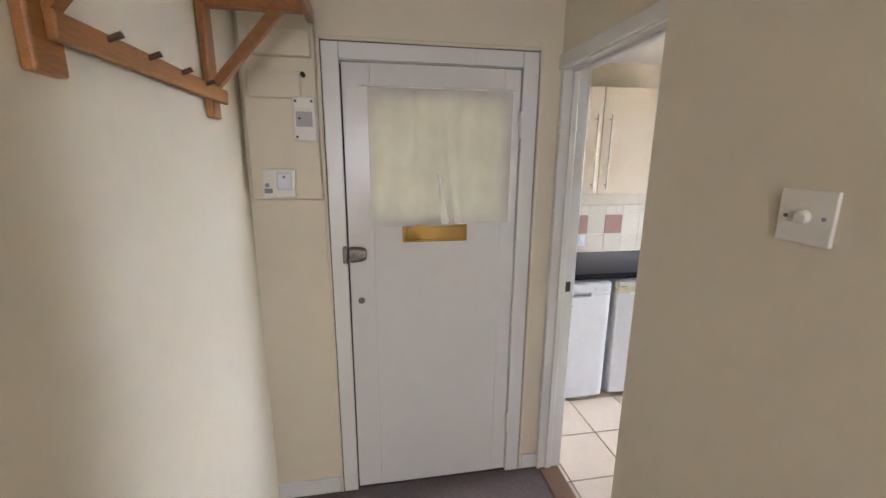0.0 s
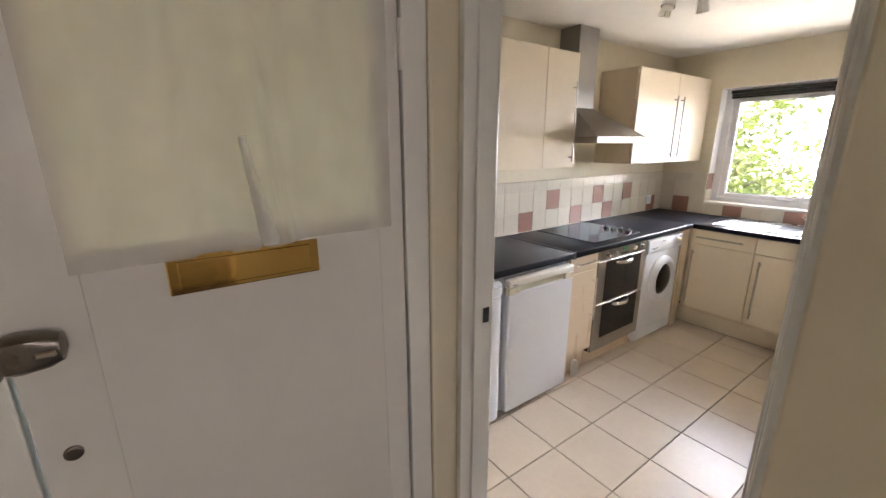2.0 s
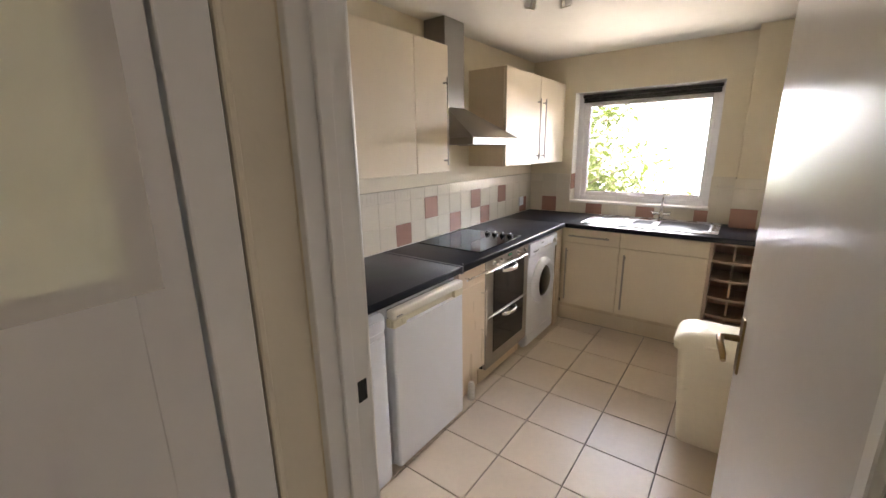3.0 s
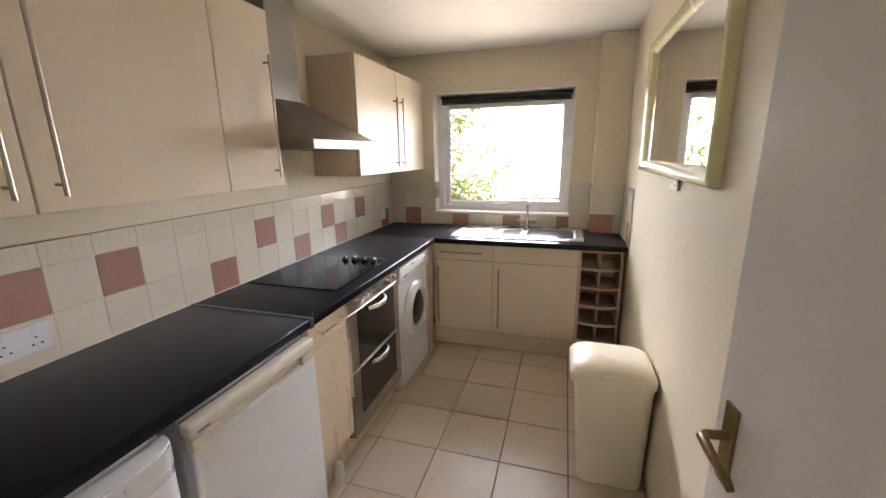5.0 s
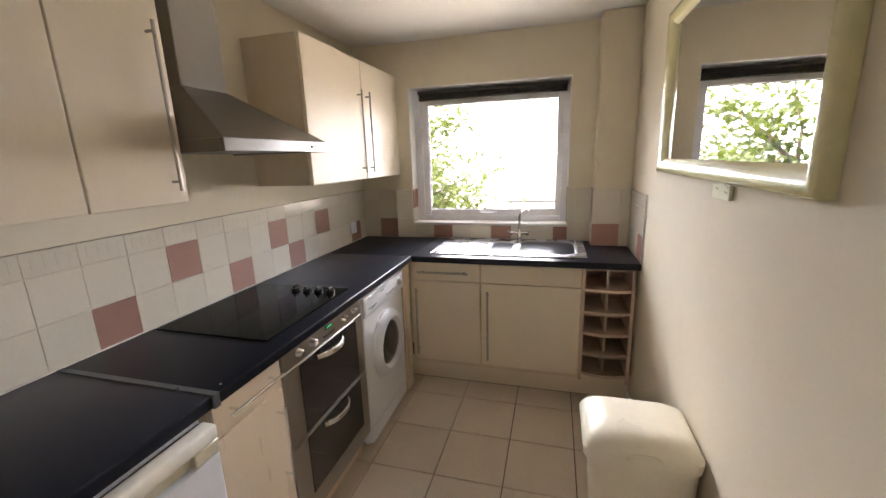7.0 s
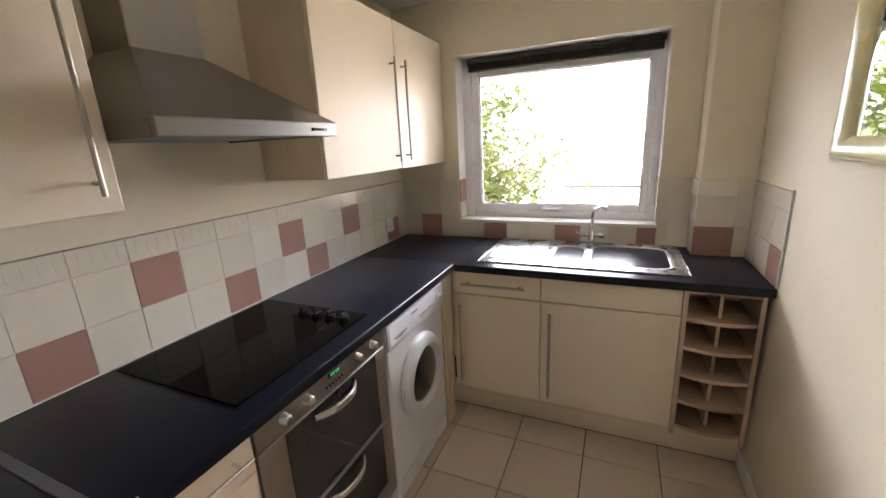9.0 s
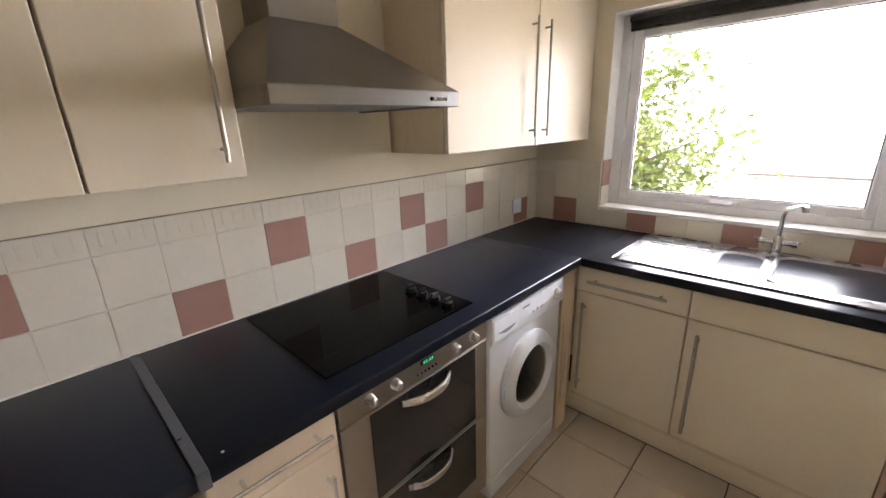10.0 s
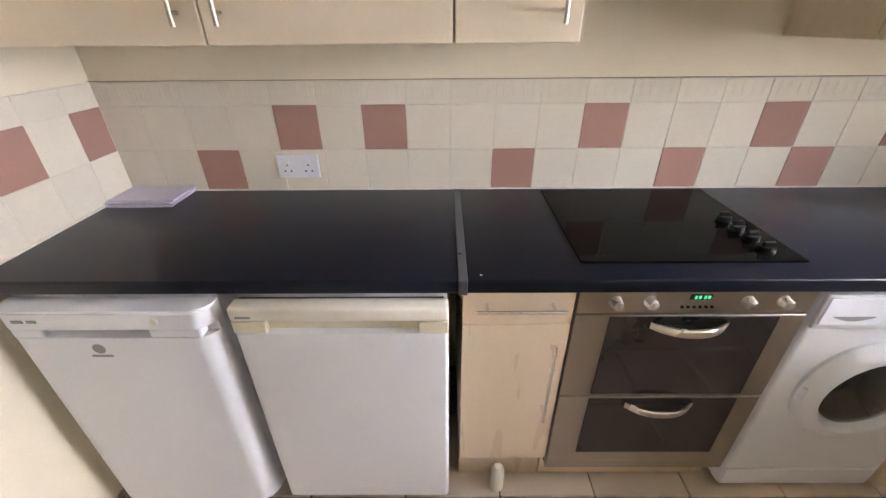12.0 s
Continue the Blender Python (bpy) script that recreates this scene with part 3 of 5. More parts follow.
# ---- sink cabinets ----
def sink_cabinet(y0, y1, label, drawer_handle):
    c = thing("base_cabinet", label, "kitchen cabinet", "base cabinets")
    part("body", box(B(), (4.112, y0 + 0.001, 0.15), (4.66, y1 - 0.001, 0.70), 0.001), M_CARC, c)
    part("top_rails", box(B(), (4.112, y0 + 0.001, 0.70), (4.135, y1 - 0.001, 0.860)), M_CARC, c)
    d = part("drawer" if drawer_handle else "drawer_front", box(B(), (4.091, y0 + 0.0015, 0.741), (4.1105, y1 - 0.0015, 0.858), 0.0025, 2), M_FRONT, c)
    if drawer_handle:
        bar_handle(d, (4.060, y0 + 0.075, 0.800), (4.060, y1 - 0.06, 0.800), (0.032, 0, 0), r=0.007)
    d = part("door", box(B(), (4.091, y0 + 0.0015, 0.184), (4.1105, y1 - 0.0015, 0.735), 0.0025, 2), M_FRONT, c)
    bar_handle(d, (4.060, y1 - 0.045, 0.235), (4.060, y1 - 0.045, 0.690), (0.032, 0, 0), r=0.007)
    return c


sink_cabinet(1.958, 2.418, "closed cream corner base cabinet with a drawer", True)
sink_cabinet(1.362, 1.956, "closed wide cream base cabinet under the sink", False)
pl = thing("plinth", "cream plinth board under the sink cabinets and wine rack", "plinth")
part("board", box(B(), (4.185, KY0 + 0.001, 0.0), (4.201, 2.50, 0.149), 0.001), M_FRONT, pl)
part("board", box(B(), (3.965, 2.484, 0.0), (4.184, 2.500, 0.149), 0.001), M_FRONT, pl)

# ---- wine rack ----
rack = thing("wine_rack", "empty open wooden wine rack beneath the worktop end", "wine rack")
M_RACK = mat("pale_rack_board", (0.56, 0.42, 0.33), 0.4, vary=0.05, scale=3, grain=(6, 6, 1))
# The back board is pinker, and the rack's inner shade is put into its colour.
M_RACKIN = mat("pinkish_shaded_rack_board", (0.32, 0.19, 0.14), 0.5, vary=0.06, scale=3)
for y in (1.342, 1.075):
    part("side_panel", box(B(), (4.091, y, 0.150), (4.66, y + 0.018, 0.860), 0.0015), M_RACK, rack)
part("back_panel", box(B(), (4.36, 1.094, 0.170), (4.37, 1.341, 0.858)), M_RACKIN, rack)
part("top_panel", box(B(), (4.095, 1.0935, 0.845), (4.36, 1.3415, 0.860), 0.001), M_RACK, rack)
for z in (0.195, 0.325, 0.458, 0.592, 0.728):
    out = [(4.359, 1.0935), (4.359, 1.3415)] + [(4.100 - 0.026 * math.sin(math.pi * k / 10), 1.3415 - 0.248 * k / 10) for k in range(11)]
    part("shelf", prism(B(), out, 2, z - 0.009, z + 0.007), M_RACK, rack, "shelf with a bowed front edge")
    if z < 0.8:
        part("divider", box(B(), (4.125, 1.212, z + 0.0072), (4.359, 1.224, z + 0.1165 if z < 0.7 else 0.8448)), M_RACK, rack)
part("bottom_board", box(B(), (4.096, 1.0935, 0.150), (4.36, 1.3415, 0.1855)), M_FRONT, rack)

# ---- sink ----
sink = thing("sink", "stainless steel sink with two bowls and a drainer in the worktop", "sink")
def rounded(x0, x1, y0, y1, r, n=6):
    pts = []
    for cx, cy, a in ((x1 - r, y1 - r, 0), (x0 + r, y1 - r, 90), (x0 + r, y0 + r, 180), (x1 - r, y0 + r, 270)):
        for k in range(n + 1):
            t = radians(a + 90 * k / n)
            pts.append((cx + r * math.cos(t), cy + r * math.sin(t)))
    return pts
def bowl(x0, x1, y0, y1, depth, r):
    """An open bowl with a rolled rim and a sloped wall."""
    bm = B()
    rings = []
    for grow, z in ((0.016, 0.9062), (0.004, 0.9066), (0.0, 0.9035), (-0.006, 0.890), (-0.014, 0.9 - depth * 0.8), (-0.035, 0.9 - depth), (-0.1, 0.9 - depth - 0.004)):
        rr = max(0.01, r + grow * 0.6)
        pts = rounded(x0 - grow, x1 + grow, y0 - grow, y1 + grow, rr)
        rings.append([bm.verts.new((x, y, z)) for x, y in pts])
    for p, q in zip(rings, rings[1:]):
        for k in range(len(p)):
            bm.faces.new((p[k], p[(k + 1) % len(p)], q[(k + 1) % len(p)], q[k]))
    bm.faces.new(rings[-1])
    bmesh.ops.recalc_face_normals(bm, faces=bm.faces)
    bmesh.ops.reverse_faces(bm, faces=bm.faces)
    return bm
SX0, SX1, SY0, SY1 = 4.150, 4.655, 1.335, 2.290
MB, HB = (4.225, 4.600, 1.395, 1.745), (4.270, 4.545, 1.790, 1.935)
# rim sheet with the two holes cut as strips round them
bm = B()
def sheet(x0, x1, y0, y1):
    box(bm, (x0, y0, 0.9005), (x1, y1, 0.9060))
sheet(SX0, MB[0] - 0.012, SY0, 1.965)
sheet(MB[1] + 0.012, SX1, SY0, 1.965)
sheet(MB[0] - 0.012, MB[1] + 0.012, SY0, MB[2] - 0.012)
sheet(MB[0] - 0.012, MB[1] + 0.012, MB[3] + 0.012, HB[2] - 0.012)
sheet(MB[0] - 0.012, HB[0] - 0.012, HB[2] - 0.012, 1.965)
sheet(HB[1] + 0.012, MB[1] + 0.012, HB[2] - 0.012, 1.965)
sheet(HB[0] - 0.012, HB[1] + 0.012, HB[3] + 0.012, 1.965)
part("rim", bm, M_SINK, sink)
bm = box(B(), (SX0, 1.9652, 0.9005), (SX1, SY1, 0.9055), 0.003, 2)
drain = part("drainer", bm, M_SINK, sink, "ribbed steel drainer", smooth=True)
for k in range(9):
    x = 4.215 + k * 0.047
    part("rib", box(B(), (x, 1.985, 0.9045), (x + 0.018, 2.262, 0.9085), 0.0035, 2), M_SINK, drain, smooth=True)
bm = B()
for a, b in (((SX0 - 0.004, SY0 - 0.004), (SX1 + 0.004, SY0)), ((SX0 - 0.004, SY1), (SX1 + 0.004, SY1 + 0.004)), ((SX0 - 0.004, SY0), (SX0, SY1)), ((SX1, SY0), (SX1 + 0.004, SY1))):
    box(bm, (*a, 0.9005), (*b, 0.9085), 0.0015)
part("edge_roll", bm, M_SINK, sink)
main = part("main_bowl", bowl(*MB, 0.155, 0.07), M_BOWL, sink, smooth=True)
half = part("half_bowl", bowl(*HB, 0.11, 0.055), M_BOWL, sink, smooth=True)
for p, (x, y, z) in ((main, (4.41, 1.57, 0.7415)), (half, (4.41, 1.862, 0.7875))):
    part("drain", lathe(B(), (x, y, z), (0, 0, 1), ((0, 0.035), (0.004, 0.034), (0.005, 0.022), (0.0025, 0.018)), 28), M_CHROME, p, smooth=True)

tap = thing("mixer_tap", "chrome kitchen mixer tap with two lever handles behind the sink", "tap")
tx, ty = 4.615, 1.765
bm = lathe(B(), (tx, ty, 0.9062), (0, 0, 1), ((0, 0.026), (0.008, 0.025), (0.012, 0.019), (0.075, 0.017), (0.085, 0.012)), 28)
part("body", bm, M_CHROME, tap, smooth=True)
part("spout", sweep(B(), [(tx, ty, 0.98), (tx, ty, 1.075), (tx - 0.006, ty - 0.004, 1.095), (tx - 0.03, ty - 0.012, 1.112), (tx - 0.12, ty - 0.045, 1.138), (tx - 0.165, ty - 0.062, 1.150), (tx - 0.178, ty - 0.067, 1.147), (tx - 0.182, ty - 0.069, 1.132)], [0.0095, 0.0095, 0.0095, 0.0095, 0.0105, 0.012, 0.012, 0.010]), M_CHROME, tap, smooth=True)
for s in (-1, 1):
    bm = tube(B(), (tx, ty + s * 0.012, 0.958), (tx, ty + s * 0.045, 0.960), 0.010)
    tube(bm, (tx, ty + s * 0.045, 0.960), (tx, ty + s * 0.066, 0.960), 0.015)
    tube(bm, (tx - 0.004, ty + s * 0.056, 0.965), (tx - 0.03, ty + s * 0.078, 0.978), 0.004, 10)
    part("handle", bm, M_CHROME, tap, smooth=True)


# ---- fridges ----
def fridge(x0, x1, yf, label, kind):
    f = thing("fridge", label, "fridge", "undercounter fridges")
    body = box(B(), (x0 + 0.004, yf + 0.052, 0.025), (x1 - 0.004, 2.965, 0.848), 0.006, 2)
    for x in (x0 + 0.05, x1 - 0.05):
        tube(body, (x, yf + 0.09, 0.0), (x, yf + 0.09, 0.03), 0.016)
    part("body", body, M_WHITE, f, smooth=True)
    rx, ry, yd = (0.052, 0.052, yf - 0.012) if kind != "aged" else (0.012, 0.016, yf)
    arc = [(math.sin(math.pi * k / 20), math.cos(math.pi * k / 20)) for k in range(11)]

    def front(out):
        return [(x0, yf + 0.046)] + [(x0 + rx * (1 - c), yd - out + ry * (1 - a)) for a, c in arc] + [(x1 - rx * (1 - c), yd - out + ry * (1 - a)) for a, c in arc[::-1]] + [(x1, yf + 0.046)]
    d = part("door", prism(B(), front(0.0), 2, 0.045, 0.7604), M_WHITE, f, smooth=True)
    part("door_seal", box(B(), (x0 + 0.012, yf + 0.0465, 0.055), (x1 - 0.012, yf + 0.0515, 0.838)), M_SEAL, f)
    if kind == "aged":
        part("top_band", box(B(), (x0, yf - 0.002, 0.799), (x1, yf + 0.046, 0.842), 0.010, 3), M_PLAST, d, "cream plastic top band", smooth=True)
        bm = B()
        box(bm, (x0, yf + 0.022, 0.7605), (x1, yf + 0.046, 0.7985), 0.001)
        box(bm, (x0, yf + 0.001, 0.7605), (x0 + 0.085, yf + 0.0215, 0.7985), 0.003)
        box(bm, (x0 + 0.050, yf - 0.003, 0.775), (x0 + 0.088, yf + 0.0008, 0.7975), 0.0018)
        box(bm, (x1 - 0.075, yf + 0.001, 0.7605), (x1, yf + 0.0215, 0.7985), 0.003)
        part("handle_band", bm, M_AGED, d, "aged cream plastic handle band", smooth=True)
        part("badge", box(B(), (x0 + 0.018, yf - 0.0035, 0.812), (x0 + 0.055, yf - 0.0015, 0.818)), M_GREY, d)
    else:
        bm = prism(B(), front(0.004), 2, 0.790, 0.836)
        prism(bm, [(x, y + 0.004) for x, y in front(0.002)[:-1]] + [(x1, yf + 0.046)], 2, 0.8361, 0.842)
        box(bm, (x0, yf + 0.020, 0.7605), (x1, yf + 0.046, 0.7895), 0.001)
        box(bm, (x0 + 0.03, yd - 0.001, 0.7605), (x0 + 0.11, yf + 0.0195, 0.7895), 0.004)
        box(bm, (x1 - 0.16, yd - 0.001, 0.7605), (x1 - 0.03, yf + 0.0195, 0.7895), 0.004)
        part("handle_band", bm, M_WHITE, d, smooth=True)
        part("lock_button", lathe(B(), (x1 - 0.13, yd - 0.004, 0.816), (0, -1, 0), ((0, 0.010), (0.002, 0.009), (0.003, 0.006)), 20), M_PLAST, d)
        bm = B()
        box(bm, (x0 + 0.055, yd - 0.0055, 0.812), (x0 + 0.082, yd - 0.0035, 0.820))
        box(bm, (x0 + 0.092, yd - 0.0055, 0.812), (x0 + 0.115, yd - 0.0035, 0.820))
        part("badge", bm, M_GREY, d)
        bm = lathe(B(), (x0 + 0.225, yd + 0.0005, 0.725), (0, -1, 0), ((0, 0.016), (0.0012, 0.016)), 24)
        part("logo_disc", bm, M_GREY, d, "round grey logo")
        part("logo_bar", box(B(), (x0 + 0.198, yd - 0.001, 0.698), (x0 + 0.252, yd + 0.0005, 0.705)), M_GREY, d)
    return f


fridge(1.378, 1.908, 2.372, "white undercounter fridge with a round logo beneath the worktop", "new")
fridge(1.948, 2.486, 2.372, "white undercounter fridge with an aged cream handle band", "aged")

bottle = thing("pipe_cap", "small white plastic bottle standing on the floor by the plinth", "bottle")
part("bottle_body", lathe(B(), (2.655, 2.428, 0.0), (0, 0, 1), ((0, 0.020), (0.004, 0.023), (0.085, 0.023), (0.105, 0.020), (0.118, 0.012)), 24), M_PLAST, bottle, smooth=True)
bottle.name = "bottle"

# ---- papers ----
book = thing("booklet_stack", "stack of lilac and white booklets lying on the worktop corner", "booklets")
for k, (dx0, dy0) in enumerate(((0, 0), (0.006, 0.004), (0.001, -0.003), (0.008, 0.006))):
    z = 0.9005 + k * 0.006
    part("booklet", box(B(), (1.338 + dx0, 2.842 + dy0, z), (1.560 + dx0, 2.985 + dy0 * 0.5, z + 0.0056), 0.001), M_PAPER, book)

# ---- mirror ----
mir = thing("wall_mirror", "wide mirror in a pale pearl-grey frame on the cream wall", "mirror")
mx0, mx1, mz0, mz1, my = 2.612, 3.785, 1.408, 2.060, KY0
bm = B()
w, d0, d1 = 0.062, 0.018, 0.038
prof_rings = []
for inset, out in ((0.0, 0.001), (0.0, 0.024), (0.003, 0.032), (0.009, 0.037), (0.018, d1 + 0.001), (0.028, 0.037), (0.040, 0.031), (w - 0.004, 0.017), (w, 0.012), (w, 0.004)):
    prof_rings.append([bm.verts.new(v) for v in ((mx0 + inset, my + out, mz0 + inset), (mx1 - inset, my + out, mz0 + inset), (mx1 - inset, my + out, mz1 - inset), (mx0 + inset, my + out, mz1 - inset))])
for p, q in zip(prof_rings, prof_rings[1:]):
    for k in range(4):
        bm.faces.new((p[k], p[(k + 1) % 4], q[(k + 1) % 4], q[k]))
bmesh.ops.recalc_face_normals(bm, faces=bm.faces)
part("frame", bm, M_MFRAME, mir, smooth=True)
part("glass", box(B(), (mx0 + w - 0.004, my + 0.004, mz0 + w - 0.004), (mx1 - w + 0.004, my + 0.012, mz1 - w + 0.004)), M_MIRROR, mir, "silvered mirror glass")
# the small card holder below the mirror
so = thing("wall_card_holder", "small pale plastic card holder with dots below the mirror", "card holder")
part("plate", box(B(), (3.032, KY0 + 0.001, 1.361), (3.154, KY0 + 0.012, 1.416), 0.002), M_HOLD, so)
for x, z in ((3.048, 1.382), (3.060, 1.384), (3.112, 1.389), (3.126, 1.391), (3.044, 1.398), (3.058, 1.402), (3.118, 1.404), (3.134, 1.403)):
    part("dot", tube(B(), (x, KY0 + 0.0121, z), (x, KY0 + 0.0132, z), 0.0026, 8), M_GREY, so)

# ---- bin ----
binn = thing("pedal_bin", "tall cream plastic kitchen bin with a domed lid against the wall", "bin")
def ring_loft(bm, rings):
    vs = [[bm.verts.new((x, y, z)) for x, y in rounded(x0, x1, y0, y1, r, 5)] for x0, x1, y0, y1, r, z in rings]
    for p, q in zip(vs, vs[1:]):
        for k in range(len(p)):
            bm.faces.new((p[k], p[(k + 1) % len(p)], q[(k + 1) % len(q)], q[k]))
    bm.faces.new(vs[0][::-1])
    bm.faces.new(vs[-1])
    bmesh.ops.recalc_face_normals(bm, faces=bm.faces)
    return bm
part("bin_body", ring_loft(B(), [(2.985, 3.190, 1.085, 1.345, 0.03, 0.0), (2.975, 3.200, 1.078, 1.355, 0.035, 0.02), (2.945, 3.220, 1.068, 1.395, 0.04, 0.545)]), M_BIN, binn, smooth=True)
part("lid", ring_loft(B(), [(2.936, 3.228, 1.062, 1.412, 0.045, 0.535), (2.934, 3.230, 1.060, 1.416, 0.045, 0.572), (2.945, 3.222, 1.070, 1.405, 0.045, 0.592), (2.975, 3.195, 1.10, 1.375, 0.05, 0.615), (3.03, 3.15, 1.16, 1.32, 0.04, 0.622)]), M_BIN, binn, smooth=True)
bm = B()
rings = []
for k in range(13):
    u = -1 + k / 6
    y, rise = 1.235 + 0.052 * u, 0.013 * math.sqrt(max(0.0, 1 - u * u))
    rings.append([bm.verts.new(v) for v in ((2.934, y, 0.562), (2.926, y, 0.566), (2.926, y, 0.572 + rise), (2.932, y, 0.576 + rise), (2.944, y, 0.572 + rise))])
for p, q in zip(rings, rings[1:]):
    for k in range(5):
        bm.faces.new((p[k], q[k], q[(k + 1) % 5], p[(k + 1) % 5]))
bm.faces.new(rings[0][::-1])
bm.faces.new(rings[-1])
bmesh.ops.recalc_face_normals(bm, faces=bm.faces)
part("lid_grip", bm, M_BIN, binn, "crescent shaped finger grip", smooth=True)


# ---- sockets and switches ----
def socket(x0, x1, z0, z1, label, gangs):
    s = thing("wall_socket", label, "socket", "sockets")
    y = KY1 - 0.008
    part("plate", box(B(), (x0, y - 0.010, z0), (x1, y, z1), 0.003, 2), M_WHITE, s)
    mid = (z0 + z1) / 2
    for g in range(gangs):
        cx = x0 + (x1 - x0) * (g + 0.5) / gangs
        if gangs == 2:
            part("rocker", box(B(), (cx - 0.010, y - 0.0135, z1 - 0.036), (cx + 0.010, y - 0.0095, z1 - 0.012), 0.002), M_WHITE, s)
            bm = B()
            for a, b in ((0, 0.010), (-0.011, -0.012), (0.011, -0.012)):
                box(bm, (cx + a - 0.003, y - 0.0106, mid + b - 0.008), (cx + a + 0.003, y - 0.0098, mid + b - 0.003))
            part("pin_holes", bm, M_DARK, s)
        else:
            part("rocker", box(B(), (cx - 0.012, y - 0.0135, mid - 0.014), (cx + 0.012, y - 0.0095, mid + 0.014), 0.002), M_WHITE, s)
    return s


socket(1.881, 2.029, 0.950, 1.036, "white double socket on the tiles above the worktop", 2)
socket(4.405, 4.492, 0.966, 1.052, "white fused switch plate on the tiles near the corner", 1)

# ---- ceiling spotlight ----
spot = thing("ceiling_spotlight", "chrome ceiling spotlight cluster with small tilted heads", "ceiling light")
part("base", lathe(B(), (2.80, 2.07, CEIL), (0, 0, -1), ((0.0005, 0.055), (0.012, 0.054), (0.022, 0.04)), 32), M_CHROME, spot, smooth=True)
for dx1, dy1 in ((-0.09, 0.03), (0.09, -0.02), (0.02, 0.10)):
    p = Vector((2.80, 2.07, CEIL - 0.02))
    q = p + Vector((dx1, dy1, -0.035))
    e = q + Vector((dx1 * 0.25, dy1 * 0.25, -0.075))
    bm = sweep(B(), [p, q], 0.006)
    tube(bm, q, e, 0.020, 20, r2=0.033)
    h = part("lamp_head", bm, M_CHROME, spot, smooth=True)
    part("bulb", tube(B(), e - (e - q).normalized() * 0.004, e + (e - q).normalized() * 0.006, 0.026, 20), M_PLAST, h)

# ---- kitchen door and frame ----
df = struct("door_1", box(B(), (1.204, DY0 - 0.02, -0.004), (KX0 + 0.003, DY0, DZ + 0.02), 0.002), M_GLOSS, "open white painted kitchen doorway lining with an open door")
struct("door_lining", box(B(), (1.204, DY1, -0.004), (KX0 + 0.003, DY1 + 0.02, DZ + 0.02), 0.002), M_GLOSS, parent=df)
struct("door_lining", box(B(), (1.204, DY0, DZ), (KX0 + 0.003, DY1, DZ + 0.02), 0.002), M_GLOSS, parent=df)
bm = B()
box(bm, (1.245, DY1 - 0.012, 0), (1.275, DY1 - 0.0005, DZ - 0.012), 0.002)
box(bm, (1.245, DY0 + 0.0005, 0), (1.275, DY0 + 0.012, DZ - 0.012), 0.002)
box(bm, (1.245, DY0 + 0.0005, DZ - 0.012), (1.275, DY1 - 0.0005, DZ - 0.0005), 0.002)
struct("door_stop", bm, M_GLOSS, parent=df)
bm = B()
for x0, x1 in ((1.192, 1.2035), (KX0 + 0.003, KX0 + 0.018)):
    ylow = 1.0685 if x0 < 1.2 else 1.056
    yhigh = HY1 - 0.002 if x0 < 1.2 else DY1 + 0.055
    box(bm, (x0, ylow, 0), (x1, DY0 - 0.006, DZ + 0.06), 0.005, 2)
    if x0 > 1.3:
        box(bm, (x0, DY1 + 0.006, 0), (x1, yhigh, DZ + 0.06), 0.005, 2)
    box(bm, (x0, DY0 - 0.006, DZ + 0.006), (x1, DY1 + 0.006 if x0 > 1.3 else yhigh, DZ + 0.06), 0.005, 2)
struct("architrave", bm, M_GLOSS, parent=df)
struct("strike_plate", box(B(), (1.288, DY1 - 0.0025, 0.995), (1.312, DY1 - 0.0002, 1.045), 0.0005), M_DARK, parent=df)
leaf_pose = pose(KX0 + 0.002, DY0 - 0.002, 0, 0, 0, 7.0)
leaf = thing("kitchen_door", "open white kitchen door with a tarnished brass lever handle", "door")
leaf.matrix_world = leaf_pose
part("panel", box(B(), (0.003, -0.036, 0.008), (0.729, 0.0, DZ - 0.006), 0.003, 2), M_DOOR, leaf)
hd = part("handle_plate", box(B(), (0.660, 0.0002, 0.945), (0.698, 0.006, 1.095), 0.002, 2), M_OLDBRASS, leaf, "tarnished brass plate")
part("lever", sweep(B(), [(0.679, 0.004, 1.037), (0.679, 0.040, 1.037), (0.672, 0.048, 1.037), (0.64, 0.050, 1.035), (0.59, 0.048, 1.028), (0.574, 0.047, 1.018)], [0.009, 0.008, 0.009, 0.0085, 0.0075, 0.006]), M_OLDBRASS, hd, smooth=True)
part("latch_plate", box(B(), (0.7285, -0.029, 0.985), (0.7305, -0.008, 1.055)), M_OLDBRASS, leaf)
for z in (0.22, 1.75):
    part("hinge", tube(B(), (0.0, 0.004, z - 0.04), (0.0, 0.004, z + 0.04), 0.006), M_OLDBRASS, leaf)
th = struct("threshold", box(B(), (1.215, DY0, -0.012), (KX0 - 0.0, DY1, 0.010), 0.004, 2), M_OAK, "dark wooden threshold strip in the kitchen doorway")

# ---- front door ----
fd = struct("door_2", box(B(), (0.215, HY1 + 0.001, 0.0), (0.262, HY1 + 0.06, 2.045), 0.003), M_GLOSS, "closed white front door with a curtained pane and a brass letter plate")
bm = B()
box(bm, (0.201, HY1 - 0.014, 0.0), (0.268, HY1, 2.062), 0.004, 2)
box(bm, (1.030, HY1 - 0.014, 0.0), (1.100, HY1, 2.062), 0.004, 2)
box(bm, (0.268, HY1 - 0.014, 1.998), (1.030, HY1, 2.062), 0.004, 2)
struct("door_frame", bm, M_GLOSS, parent=fd)
bm = B()
box(bm, (0.184, HY1 - 0.016, 0.0), (0.197, HY1 - 0.0002, 2.080), 0.003)
box(bm, (1.104, HY1 - 0.016, 0.0), (1.117, HY1 - 0.0002, 2.080), 0.003)
box(bm, (0.197, HY1 - 0.016, 2.066), (1.104, HY1 - 0.0002, 2.080), 0.003)
